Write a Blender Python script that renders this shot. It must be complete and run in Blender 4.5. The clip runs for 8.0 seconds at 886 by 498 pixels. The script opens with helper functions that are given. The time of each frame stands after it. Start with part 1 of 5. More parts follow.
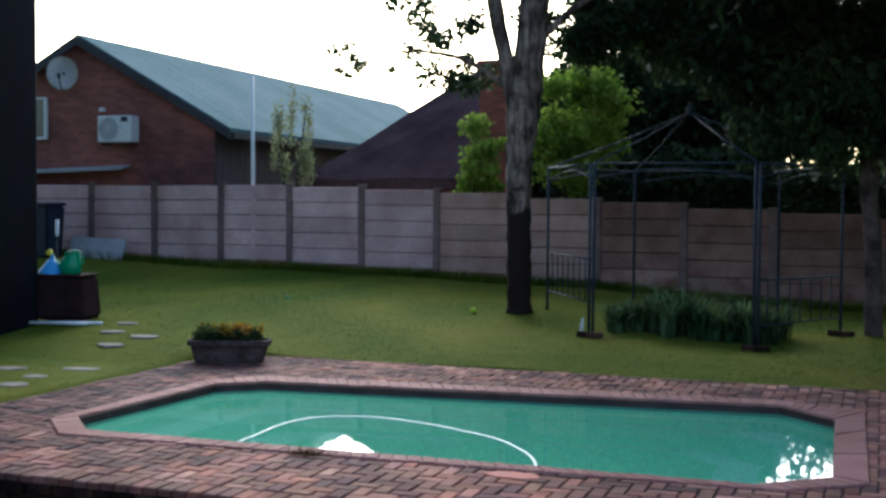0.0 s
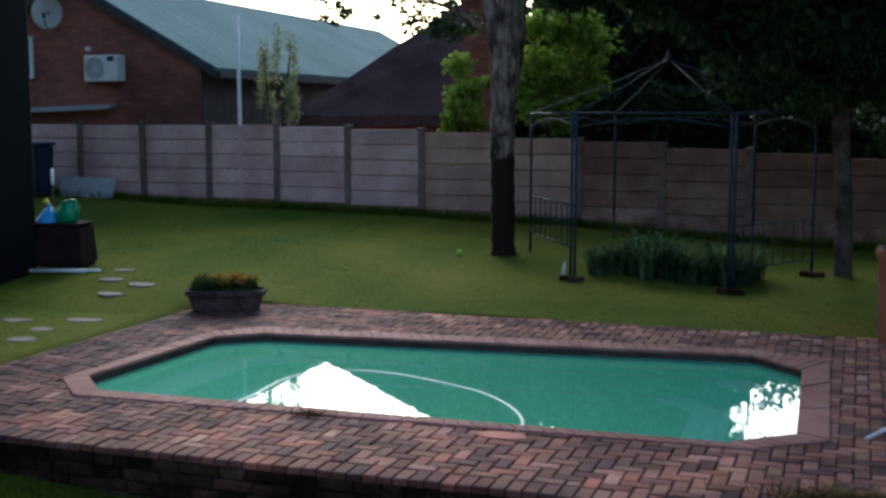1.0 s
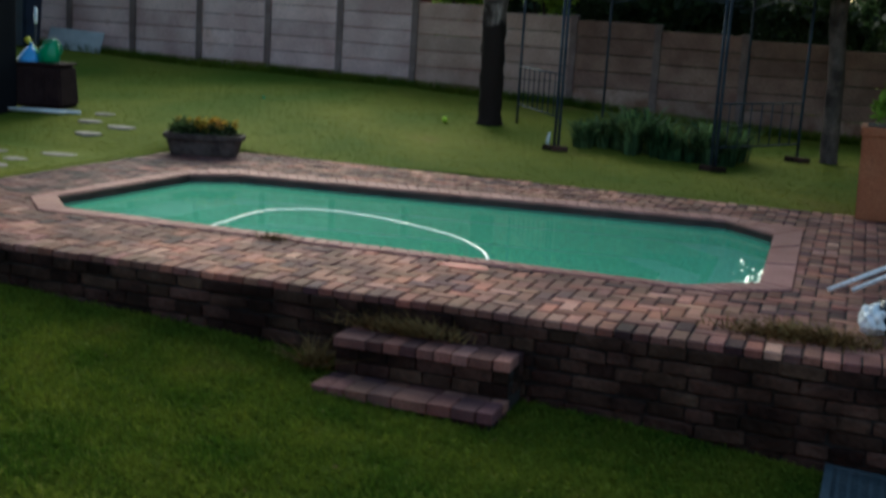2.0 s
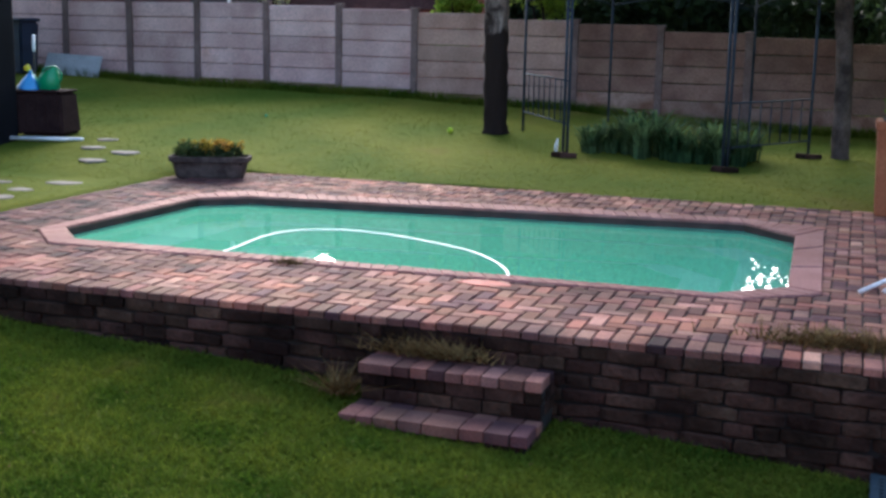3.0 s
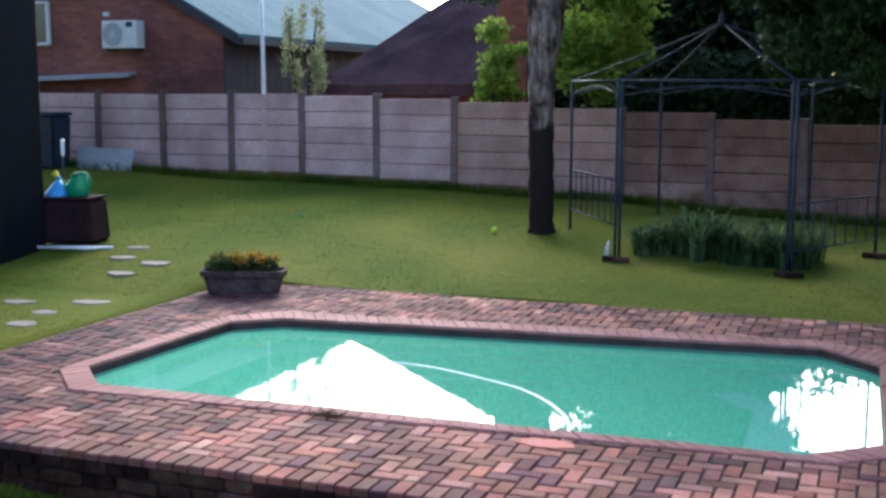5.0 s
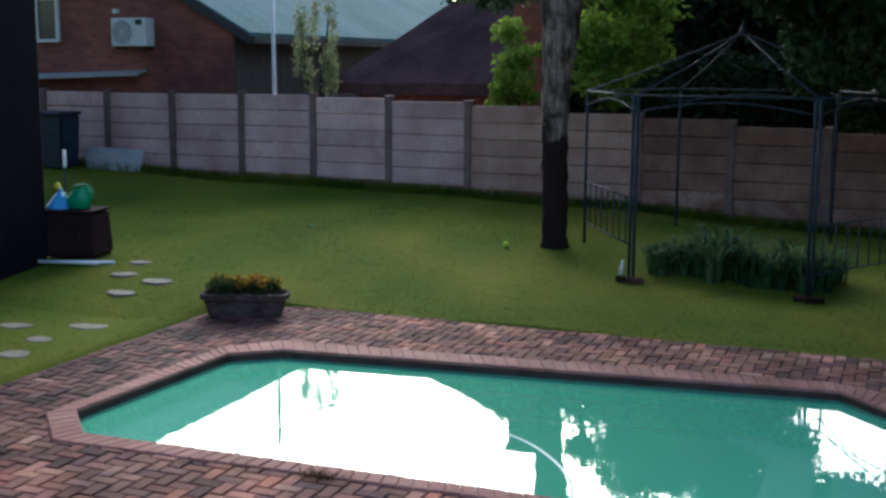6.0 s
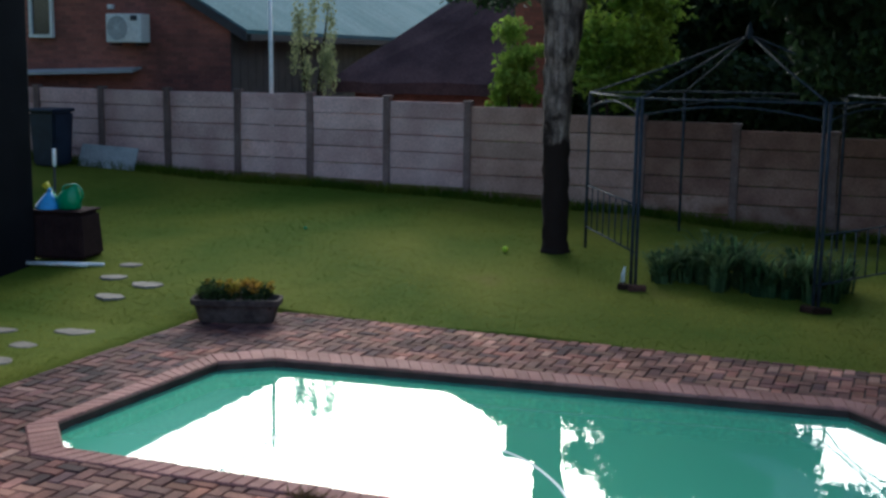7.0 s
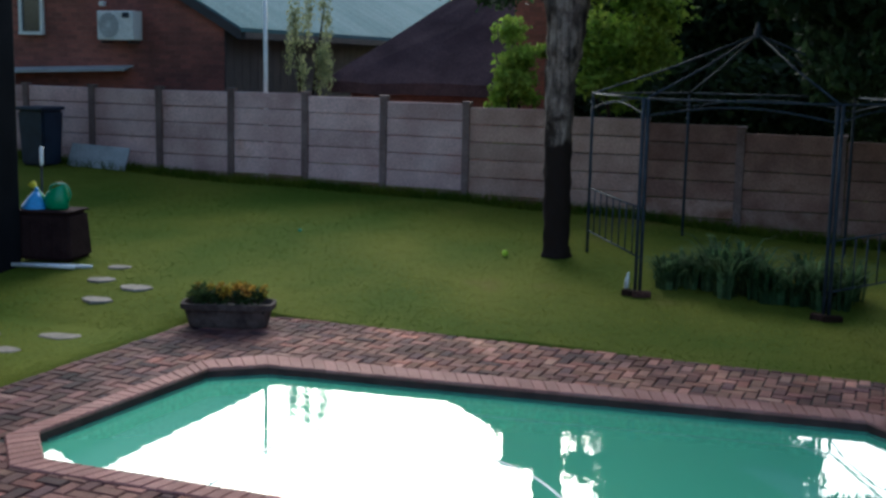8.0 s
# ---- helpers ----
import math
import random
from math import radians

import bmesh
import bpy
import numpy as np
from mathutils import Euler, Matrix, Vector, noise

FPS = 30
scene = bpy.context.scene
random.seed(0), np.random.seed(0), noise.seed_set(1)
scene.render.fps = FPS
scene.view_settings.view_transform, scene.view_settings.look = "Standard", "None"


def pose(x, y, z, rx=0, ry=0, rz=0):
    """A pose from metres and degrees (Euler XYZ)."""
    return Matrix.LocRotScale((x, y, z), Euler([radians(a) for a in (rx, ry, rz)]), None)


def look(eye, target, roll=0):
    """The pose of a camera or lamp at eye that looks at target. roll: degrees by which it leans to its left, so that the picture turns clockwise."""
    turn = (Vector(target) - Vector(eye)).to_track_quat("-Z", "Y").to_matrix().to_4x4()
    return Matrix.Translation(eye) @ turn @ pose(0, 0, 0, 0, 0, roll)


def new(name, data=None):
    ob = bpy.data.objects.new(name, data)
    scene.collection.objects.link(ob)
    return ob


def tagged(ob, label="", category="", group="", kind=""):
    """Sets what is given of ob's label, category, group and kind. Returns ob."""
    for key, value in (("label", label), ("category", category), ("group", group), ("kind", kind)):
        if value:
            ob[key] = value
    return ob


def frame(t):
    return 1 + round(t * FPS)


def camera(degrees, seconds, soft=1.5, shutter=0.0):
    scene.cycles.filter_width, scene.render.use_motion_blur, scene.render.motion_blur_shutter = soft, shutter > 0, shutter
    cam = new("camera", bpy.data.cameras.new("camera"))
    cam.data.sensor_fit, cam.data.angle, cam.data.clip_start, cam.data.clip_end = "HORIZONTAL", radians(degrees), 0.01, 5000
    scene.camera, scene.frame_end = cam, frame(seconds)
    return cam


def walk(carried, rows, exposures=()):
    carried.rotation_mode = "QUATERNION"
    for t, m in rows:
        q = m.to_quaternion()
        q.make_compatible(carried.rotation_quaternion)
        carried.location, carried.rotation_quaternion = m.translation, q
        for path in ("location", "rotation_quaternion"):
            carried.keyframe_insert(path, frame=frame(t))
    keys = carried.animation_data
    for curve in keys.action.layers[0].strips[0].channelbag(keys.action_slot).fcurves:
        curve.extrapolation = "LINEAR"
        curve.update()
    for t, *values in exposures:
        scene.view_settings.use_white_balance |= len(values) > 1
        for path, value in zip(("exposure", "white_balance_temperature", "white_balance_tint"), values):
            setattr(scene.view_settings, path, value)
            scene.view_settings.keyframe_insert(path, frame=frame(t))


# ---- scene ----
cam = camera(40.8, 8.0, soft=2.8, shutter=0.4)

PATH = [
    (0, (7.322, -20.689, 1.947), (6.665, -18.802, 1.869), 0.4),
    (0.5, (7.324, -21.066, 2.523), (6.695, -19.177, 2.331), 0.0),
    (1, (7.403, -21.21, 2.465), (6.781, -19.322, 2.24), 0.0),
    (1.5, (7.501, -21.112, 2.089), (6.879, -19.222, 1.887), 0.9),
    (2, (7.611, -21.128, 1.861), (7.009, -19.259, 1.481), 3.5),
    (2.2, (7.698, -21.112, 1.921), (7.099, -19.248, 1.511), 3.9),
    (3.3, (7.245, -20.916, 1.903), (6.641, -19.041, 1.559), 0.2),
    (3.5, (7.15, -20.853, 1.912), (6.547, -18.975, 1.584), 0.1),
    (4, (7.037, -20.617, 2.021), (6.418, -18.738, 1.725), -0.0),
    (4.5, (7.006, -20.438, 2.178), (6.367, -18.563, 1.901), 0.1),
    (5, (6.996, -20.142, 2.396), (6.328, -18.276, 2.126), 0.1),
    (5.2, (6.984, -20.046, 2.468), (6.309, -18.183, 2.199), 0.1),
    (6.3, (6.992, -19.49, 2.952), (6.284, -17.647, 2.63), 0.4),
    (6.5, (6.95, -19.447, 2.947), (6.248, -17.602, 2.628), 0.7),
    (7, (6.876, -19.24, 2.92), (6.175, -17.393, 2.604), 0.8),
    (7.5, (6.791, -19.046, 2.88), (6.093, -17.198, 2.567), 1.1),
    (8, (6.661, -18.859, 2.844), (5.97, -17.007, 2.535), 1.2),
]
walk(cam, [(t, look(eye, target, roll)) for t, eye, target, roll in PATH],
     exposures=((0, 1.05, 5650, 3), (1.0, 0.65, 5650, 1), (1.5, 0.38, 5750, -3), (2.0, 0.95, 6250, -7), (2.2, 1.0, 6250, -6), (3.3, 2.05, 5950, 10), (3.5, 2.05, 5950, 10), (4.5, 2.0, 5750, 12), (5.0, 1.8, 5750, 11), (6.3, 0.8, 5750, 0), (6.5, 0.77, 5750, 0), (8.0, 0.84, 5800, 1)))
# end of the walk

# the light of a bright overcast evening
world = bpy.data.worlds.new("world")
scene.world = world
world.use_nodes = True
wn = world.node_tree
sky = wn.nodes.new("ShaderNodeTexSky")
sky.sky_type, sky.sun_disc = "NISHITA", False
sky.sun_elevation, sky.sun_rotation = radians(22), radians(-22)
sky.air_density, sky.dust_density, sky.ozone_density = 1.0, 3.0, 1.5
wn.links.new(sky.outputs[0], wn.nodes["Background"].inputs[0])
wn.nodes["Background"].inputs[1].default_value = 0.15
sun = new("sun", bpy.data.lights.new("sun", "SUN"))
sun.data.energy, sun.data.angle, sun.data.color = 2.4, radians(50), (1.0, 0.97, 0.95)
sun.matrix_world = look((-10.0, 24.7, 11.5), (0, 0, 0))

# ---- coordinates: the pool and its terrace lie almost parallel to the boundary wall
TURN = radians(-1.0)
CU, SU = math.cos(TURN), math.sin(TURN)
POOL_TURN = Matrix.Rotation(TURN, 4, "Z")


def W(u, v, z=0.0):
    return Vector((u * CU - v * SU, u * SU + v * CU, z))


EDGE, FAR, LEFT, RIGHT = -13.735, -7.25, -0.2, 10.6
CUT = 0.75


def smooth(x):
    x = np.clip(x, 0, 1)
    return x * x * (3 - 2 * x)


def lawn(x, y):
    """Height of the upper lawn, rising to the boundary wall."""
    x, y = np.asarray(x, float), np.asarray(y, float)
    base = np.interp(x, (-9, -7, -6, -3, 0, 3, 6, 9), (0.90, 0.79, 0.73, 0.66, 0.60, 0.48, 0.29, 0.20))
    y0 = np.interp(x, (-1.0, 0.5), (-8.6, -7.35))
    z = base * np.clip((y - y0) / (-0.3 - y0), 0, 1.1) ** 0.75 - 0.015
    return z + 0.018 * np.sin(x * 1.7 + y * 0.6) * np.sin(y * 1.3 - x * 0.4)


def low_lawn(u, v):
    u, v = np.asarray(u, float), np.asarray(v, float)
    return np.clip(-0.30 - 0.062 * (u - 1.74), -0.75, -0.2) + 0.012 * (v - EDGE) + 0.012 * np.sin(u * 2.1) * np.sin(v * 1.7)


def ground_z(x, y):
    x, y = np.asarray(x, float), np.asarray(y, float)
    u, v = x * CU + y * SU, -x * SU + y * CU
    z = lawn(x, y)
    paved = (u > LEFT) & (u < RIGHT) & (v < FAR) & (v > EDGE + 0.1) & (u - LEFT + FAR - v > CUT)
    z = np.where(paved, -0.12, z)
    z = np.where((u > 0.80) & (u < 7.52) & (v > -12.3) & (v < -8.55), -2.4, z)
    return np.where(v < EDGE + 0.13, low_lawn(u, v), z)


# ---- materials
MATS = {}


def mat(name, c1, c2, scale=6.0, rough=0.8, bump=0.3, fine=60.0, c3=None, vary=0.0, island=0.0, metal=0.0, spec=0.5, dist=0.01):
    """Two-scale noise between two or three colours, relief, and a change from piece to piece."""
    m = bpy.data.materials.new(name)
    m.use_nodes = True
    n, l = m.node_tree.nodes, m.node_tree.links
    b = n["Principled BSDF"]
    tc = n.new("ShaderNodeTexCoord")
    big, small = n.new("ShaderNodeTexNoise"), n.new("ShaderNodeTexNoise")
    big.inputs["Scale"].default_value, small.inputs["Scale"].default_value = scale, fine
    big.inputs["Detail"].default_value, small.inputs["Detail"].default_value = 5, 4
    geo = n.new("ShaderNodeNewGeometry")
    l.new(geo.outputs["Position"], big.inputs["Vector"])
    l.new(geo.outputs["Position"], small.inputs["Vector"])
    ramp = n.new("ShaderNodeValToRGB")
    e = ramp.color_ramp.elements
    e[0].position, e[0].color, e[1].position, e[1].color = 0.36, (*c1, 1), 0.64, (*c2, 1)
    if c3:
        x = e.new(0.80)
        x.color = (*c3, 1)
    l.new(big.outputs["Fac"], ramp.inputs["Fac"])
    grain = n.new("ShaderNodeMix")
    grain.data_type, grain.blend_type = "RGBA", "MULTIPLY"
    grain.inputs["Factor"].default_value = 0.7
    gr = n.new("ShaderNodeMapRange")
    gr.inputs["From Min"].default_value, gr.inputs["From Max"].default_value = 0.3, 0.7
    gr.inputs["To Min"].default_value, gr.inputs["To Max"].default_value = 0.6, 1.25
    gr.clamp = False
    l.new(small.outputs["Fac"], gr.inputs["Value"])
    l.new(ramp.outputs["Color"], grain.inputs["A"])
    l.new(gr.outputs["Result"], grain.inputs["B"])
    out = grain.outputs["Result"]
    for amount, kind in ((vary, "object"), (island, "island")):
        if amount:
            src = n.new("ShaderNodeObjectInfo").outputs["Random"] if kind == "object" else geo.outputs["Random Per Island"]
            hsv = n.new("ShaderNodeHueSaturation")
            mr = n.new("ShaderNodeMapRange")
            mr.inputs["To Min"].default_value, mr.inputs["To Max"].default_value = 1 - amount, 1 + amount
            l.new(src, mr.inputs["Value"])
            l.new(mr.outputs["Result"], hsv.inputs["Value"])
            mh = n.new("ShaderNodeMapRange")
            mh.inputs["To Min"].default_value, mh.inputs["To Max"].default_value = 0.5 - 0.02 * amount, 0.5 + 0.02 * amount
            ml = n.new("ShaderNodeMath")
            ml.operation = "MULTIPLY"
            ml.inputs[1].default_value = 7.31
            fr = n.new("ShaderNodeMath")
            fr.operation = "FRACT"
            l.new(src, ml.inputs[0]), l.new(ml.outputs[0], fr.inputs[0]), l.new(fr.outputs[0], mh.inputs["Value"])
            l.new(mh.outputs["Result"], hsv.inputs["Hue"])
            l.new(out, hsv.inputs["Color"])
            out = hsv.outputs["Color"]
    l.new(out, b.inputs["Base Color"])
    b.inputs["Roughness"].default_value, b.inputs["Metallic"].default_value = rough, metal
    b.inputs["Specular IOR Level"].default_value = spec
    if bump:
        bp = n.new("ShaderNodeBump")
        bp.inputs["Strength"].default_value, bp.inputs["Distance"].default_value = bump, dist
        l.new(small.outputs["Fac"], bp.inputs["Height"])
        l.new(bp.outputs["Normal"], b.inputs["Normal"])
    MATS[name] = m
    return m


M_LAWN = mat("lawn_soil", (0.082, 0.118, 0.013), (0.150, 0.160, 0.022), 0.5, 0.95, 0.15, 45, c3=(0.200, 0.150, 0.045), spec=0.05)
M_BLADE = mat("grass_blade", (0.080, 0.128, 0.014), (0.255, 0.230, 0.036), 0.45, 0.8, 0, 5, c3=(0.275, 0.205, 0.060), island=0.10, spec=0.05)
M_BLADE_L = mat("lush_grass_blade", (0.062, 0.110, 0.012), (0.150, 0.180, 0.022), 1.7, 0.85, 0, 30, c3=(0.190, 0.150, 0.045), island=0.3, spec=0.04)
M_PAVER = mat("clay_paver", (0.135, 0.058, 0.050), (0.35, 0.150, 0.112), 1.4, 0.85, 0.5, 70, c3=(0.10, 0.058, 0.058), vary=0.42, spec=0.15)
M_PAVER_J = mat("clay_paver_joined", (0.135, 0.058, 0.050), (0.35, 0.150, 0.112), 1.4, 0.85, 0.5, 70, c3=(0.10, 0.058, 0.058), island=0.42, spec=0.15)
M_BED = mat("joint_soil", (0.018, 0.014, 0.012), (0.04, 0.03, 0.025), 5, 0.95, 0.5, 80)
M_COPING = mat("coping_clay", (0.29, 0.120, 0.102), (0.39, 0.185, 0.160), 1.6, 0.8, 0.3, 60, vary=0.12, spec=0.2)
# Set far darker than the paving: the backlit wall's shade is in this colour.
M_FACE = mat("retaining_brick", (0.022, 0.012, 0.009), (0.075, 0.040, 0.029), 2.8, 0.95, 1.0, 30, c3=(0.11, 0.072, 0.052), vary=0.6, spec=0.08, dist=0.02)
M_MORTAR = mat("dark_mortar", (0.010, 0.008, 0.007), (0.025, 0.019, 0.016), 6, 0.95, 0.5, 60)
M_RED = mat("red_paint", (0.50, 0.075, 0.05), (0.44, 0.09, 0.065), 9, 0.7, 0.3, 70)
M_PLASTER = mat("pool_plaster", (0.18, 0.74, 0.46), (0.26, 0.82, 0.54), 1.2, 0.8, 0.1, 30)
M_SEAT = mat("pale_seat_plaster", (0.78, 0.93, 0.86), (0.86, 0.95, 0.91), 1.6, 0.8, 0.1, 30)
M_BAND = mat("waterline_brick", (0.035, 0.016, 0.014), (0.075, 0.035, 0.03), 4, 0.7, 0.4, 60)
M_PRECAST = mat("precast_concrete", (0.53, 0.335, 0.320), (0.74, 0.515, 0.495), 1.3, 0.95, 0.8, 34, c3=(0.56, 0.33, 0.26), vary=0.12, spec=0.15)
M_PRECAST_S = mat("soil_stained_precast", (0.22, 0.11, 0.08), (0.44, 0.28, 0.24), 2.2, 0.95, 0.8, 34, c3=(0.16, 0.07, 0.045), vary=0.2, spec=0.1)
# Browner right-hand bays; the tree shade on them is put into this colour too.
M_PRECAST_B = mat("shaded_brown_precast", (0.20, 0.110, 0.090), (0.31, 0.185, 0.150), 1.6, 0.95, 0.8, 34, c3=(0.14, 0.070, 0.050), vary=0.16, spec=0.1)
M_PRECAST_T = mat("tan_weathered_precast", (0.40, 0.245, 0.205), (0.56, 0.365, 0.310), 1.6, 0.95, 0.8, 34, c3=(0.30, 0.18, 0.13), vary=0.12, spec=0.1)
M_POST = mat("precast_post", (0.15, 0.094, 0.088), (0.23, 0.155, 0.145), 2.5, 0.9, 0.6, 40, vary=0.15)
M_ROOF = mat("blue_grey_roof", (0.085, 0.165, 0.185), (0.115, 0.20, 0.22), 0.6, 0.95, 0.3, 20, spec=0.05)
M_THATCH = mat("dark_thatch", (0.060, 0.036, 0.040), (0.110, 0.066, 0.070), 1.0, 0.98, 0.9, 26, spec=0.05)
M_FASCIA = mat("dark_fascia", (0.03, 0.03, 0.04), (0.05, 0.045, 0.055), 3, 0.6, 0.2, 40)
M_WHITE = mat("white_paint", (0.80, 0.81, 0.82), (0.86, 0.86, 0.86), 3, 0.5, 0.1, 50)
M_DISH = mat("pale_grey_dish", (0.76, 0.79, 0.80), (0.82, 0.84, 0.85), 5, 0.5, 0.1, 50)
M_GLASS = mat("dark_glass", (0.02, 0.025, 0.03), (0.03, 0.035, 0.04), 2, 0.08, 0, 30, spec=0.8)
M_BARK_D = mat("dark_bark", (0.018, 0.012, 0.011), (0.050, 0.033, 0.028), 6, 0.95, 1.0, 45, spec=0.1, dist=0.03)
M_BARK_P = mat("pale_bark", (0.050, 0.036, 0.032), (0.165, 0.120, 0.105), 3.5, 0.95, 1.0, 40, c3=(0.04, 0.028, 0.024), spec=0.08, dist=0.03)
M_LEAF_D = mat("dark_leaf", (0.018, 0.036, 0.016), (0.050, 0.080, 0.030), 0.8, 0.6, 0, 20, island=0.4, spec=0.2)
M_LEAF_M = mat("mid_leaf", (0.024, 0.046, 0.016), (0.055, 0.085, 0.026), 0.8, 0.6, 0, 20, island=0.4, spec=0.2)
M_LEAF_B = mat("bright_leaf", (0.17, 0.29, 0.035), (0.30, 0.40, 0.070), 1.2, 0.7, 0, 20, island=0.3, spec=0.1)
M_LEAF_P = mat("pale_leaf", (0.15, 0.18, 0.09), (0.25, 0.28, 0.15), 1.2, 0.8, 0, 20, island=0.3, spec=0.05)
M_STRAP = mat("strap_leaf", (0.040, 0.085, 0.036), (0.110, 0.170, 0.075), 2, 0.8, 0, 20, island=0.4, spec=0.05)
M_BLOSSOM = mat("orange_foliage", (0.27, 0.22, 0.03), (0.36, 0.19, 0.035), 6, 0.7, 0, 30, island=0.5, spec=0.1)
M_STRAW = mat("dry_straw", (0.13, 0.075, 0.028), (0.24, 0.155, 0.06), 6, 0.9, 0, 30, island=0.35, spec=0.05)
M_IRON = mat("blue_grey_iron", (0.020, 0.028, 0.040), (0.040, 0.052, 0.070), 6, 0.75, 0.3, 80, spec=0.2)
M_TERRA = mat("terracotta", (0.30, 0.092, 0.042), (0.37, 0.130, 0.062), 2.2, 0.8, 0.3, 50, spec=0.2)
M_STONEPOT = mat("weathered_concrete_pot", (0.055, 0.040, 0.037), (0.115, 0.088, 0.080), 7, 0.95, 0.8, 50, spec=0.1)
M_STONE = mat("pale_flagstone", (0.20, 0.165, 0.135), (0.30, 0.25, 0.21), 4, 0.9, 0.5, 40, vary=0.12)
M_DARKWALL = mat("dark_painted_wall", (0.005, 0.005, 0.008), (0.010, 0.010, 0.014), 1.5, 0.8, 0.5, 40, spec=0.15)
M_CRATE = mat("dark_brown_crate", (0.026, 0.014, 0.015), (0.036, 0.020, 0.020), 5, 0.85, 0.3, 40, spec=0.04)
M_GREENPL = mat("green_plastic", (0.01, 0.26, 0.10), (0.015, 0.32, 0.13), 5, 0.35, 0, 50)
M_BLUEPL = mat("blue_plastic", (0.05, 0.28, 0.62), (0.07, 0.34, 0.70), 5, 0.4, 0, 50)
M_YELLOWPL = mat("yellow_plastic", (0.75, 0.60, 0.02), (0.80, 0.66, 0.04), 5, 0.4, 0, 50)
M_BALL = mat("tennis_felt", (0.55, 0.75, 0.04), (0.65, 0.85, 0.08), 40, 0.95, 0.4, 300)
M_SHEET = mat("grey_fibre_sheet", (0.36, 0.37, 0.39), (0.45, 0.46, 0.48), 3, 0.8, 0.3, 50)
M_BIN = mat("dark_blue_bin", (0.012, 0.02, 0.045), (0.02, 0.035, 0.07), 4, 0.5, 0.2, 50)
M_HOSE = mat("white_hose", (0.78, 0.84, 0.82), (0.86, 0.90, 0.88), 12, 0.5, 0.2, 90)
M_MAT = mat("grey_plastic_grid", (0.040, 0.058, 0.070), (0.065, 0.088, 0.102), 5, 0.6, 0.2, 60, spec=0.2)
M_BLACKPL = mat("black_plastic", (0.01, 0.01, 0.013), (0.02, 0.02, 0.025), 8, 0.3, 0.4, 40)


def thin(m, amount):
    """Lets part of the light through, as blades and leaves do."""
    n, l = m.node_tree.nodes, m.node_tree.links
    b, tr, mix = n["Principled BSDF"], n.new("ShaderNodeBsdfTranslucent"), n.new("ShaderNodeMixShader")
    l.new(b.inputs["Base Color"].links[0].from_socket, tr.inputs["Color"])
    mix.inputs[0].default_value = amount
    l.new(b.outputs[0], mix.inputs[1]), l.new(tr.outputs[0], mix.inputs[2])
    l.new(mix.outputs[0], n["Material Output"].inputs["Surface"])


for leafy in (M_BLADE, M_BLADE_L, M_LEAF_D, M_LEAF_M, M_LEAF_B, M_LEAF_P, M_STRAP, M_BLOSSOM):
    thin(leafy, 0.4)


def palette(m, kind):
    """Fired clay in several shades, brick by brick."""
    n, l = m.node_tree.nodes, m.node_tree.links
    src = n.new("ShaderNodeObjectInfo").outputs["Random"] if kind == "object" else n.new("ShaderNodeNewGeometry").outputs["Random Per Island"]
    k, f, ramp, mix = n.new("ShaderNodeMath"), n.new("ShaderNodeMath"), n.new("ShaderNodeValToRGB"), n.new("ShaderNodeMix")
    k.operation, f.operation = "MULTIPLY", "FRACT"
    k.inputs[1].default_value = 13.7
    l.new(src, k.inputs[0]), l.new(k.outputs[0], f.inputs[0]), l.new(f.outputs[0], ramp.inputs["Fac"])
    ramp.color_ramp.interpolation = "CONSTANT"
    e = ramp.color_ramp.elements
    shades = ((0.0, (1.0, 1.0, 1.0)), (0.30, (1.30, 1.42, 1.30)), (0.54, (0.40, 0.45, 0.62)), (0.64, (1.22, 1.08, 0.95)), (0.82, (0.68, 0.70, 0.78)), (0.91, (1.45, 1.70, 1.70)))
    e[0].color = (*shades[0][1], 1)
    e[1].position, e[1].color = shades[1][0], (*shades[1][1], 1)
    for p, c in shades[2:]:
        e.new(p).color = (*c, 1)
    mix.data_type, mix.blend_type = "RGBA", "MULTIPLY"
    mix.inputs["Factor"].default_value = 0.85
    b = n["Principled BSDF"]
    old = b.inputs["Base Color"].links[0].from_socket
    l.new(old, mix.inputs["A"]), l.new(ramp.outputs["Color"], mix.inputs["B"])
    l.new(mix.outputs["Result"], b.inputs["Base Color"])


def shade_stain(m):
    """Grey-purple staining plus painted-in shade, ragged-edged, on the paving end towards the outbuilding."""
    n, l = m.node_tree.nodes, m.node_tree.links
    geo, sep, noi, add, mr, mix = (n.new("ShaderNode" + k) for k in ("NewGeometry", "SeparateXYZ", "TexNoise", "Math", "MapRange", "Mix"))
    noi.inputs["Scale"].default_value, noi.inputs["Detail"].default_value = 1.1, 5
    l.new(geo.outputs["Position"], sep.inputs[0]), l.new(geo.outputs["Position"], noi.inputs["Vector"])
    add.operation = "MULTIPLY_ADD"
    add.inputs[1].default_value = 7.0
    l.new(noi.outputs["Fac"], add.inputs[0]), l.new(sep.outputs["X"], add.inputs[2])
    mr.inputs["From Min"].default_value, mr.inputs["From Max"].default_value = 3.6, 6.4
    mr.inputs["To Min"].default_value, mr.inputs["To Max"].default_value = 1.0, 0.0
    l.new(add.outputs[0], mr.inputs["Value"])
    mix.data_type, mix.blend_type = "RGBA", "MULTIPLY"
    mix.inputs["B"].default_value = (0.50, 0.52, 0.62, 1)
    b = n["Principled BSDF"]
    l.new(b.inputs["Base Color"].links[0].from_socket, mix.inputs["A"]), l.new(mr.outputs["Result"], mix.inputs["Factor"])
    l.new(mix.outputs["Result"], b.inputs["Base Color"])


palette(M_PAVER, "object")
palette(M_PAVER_J, "island")
shade_stain(M_PAVER)
shade_stain(M_PAVER_J)


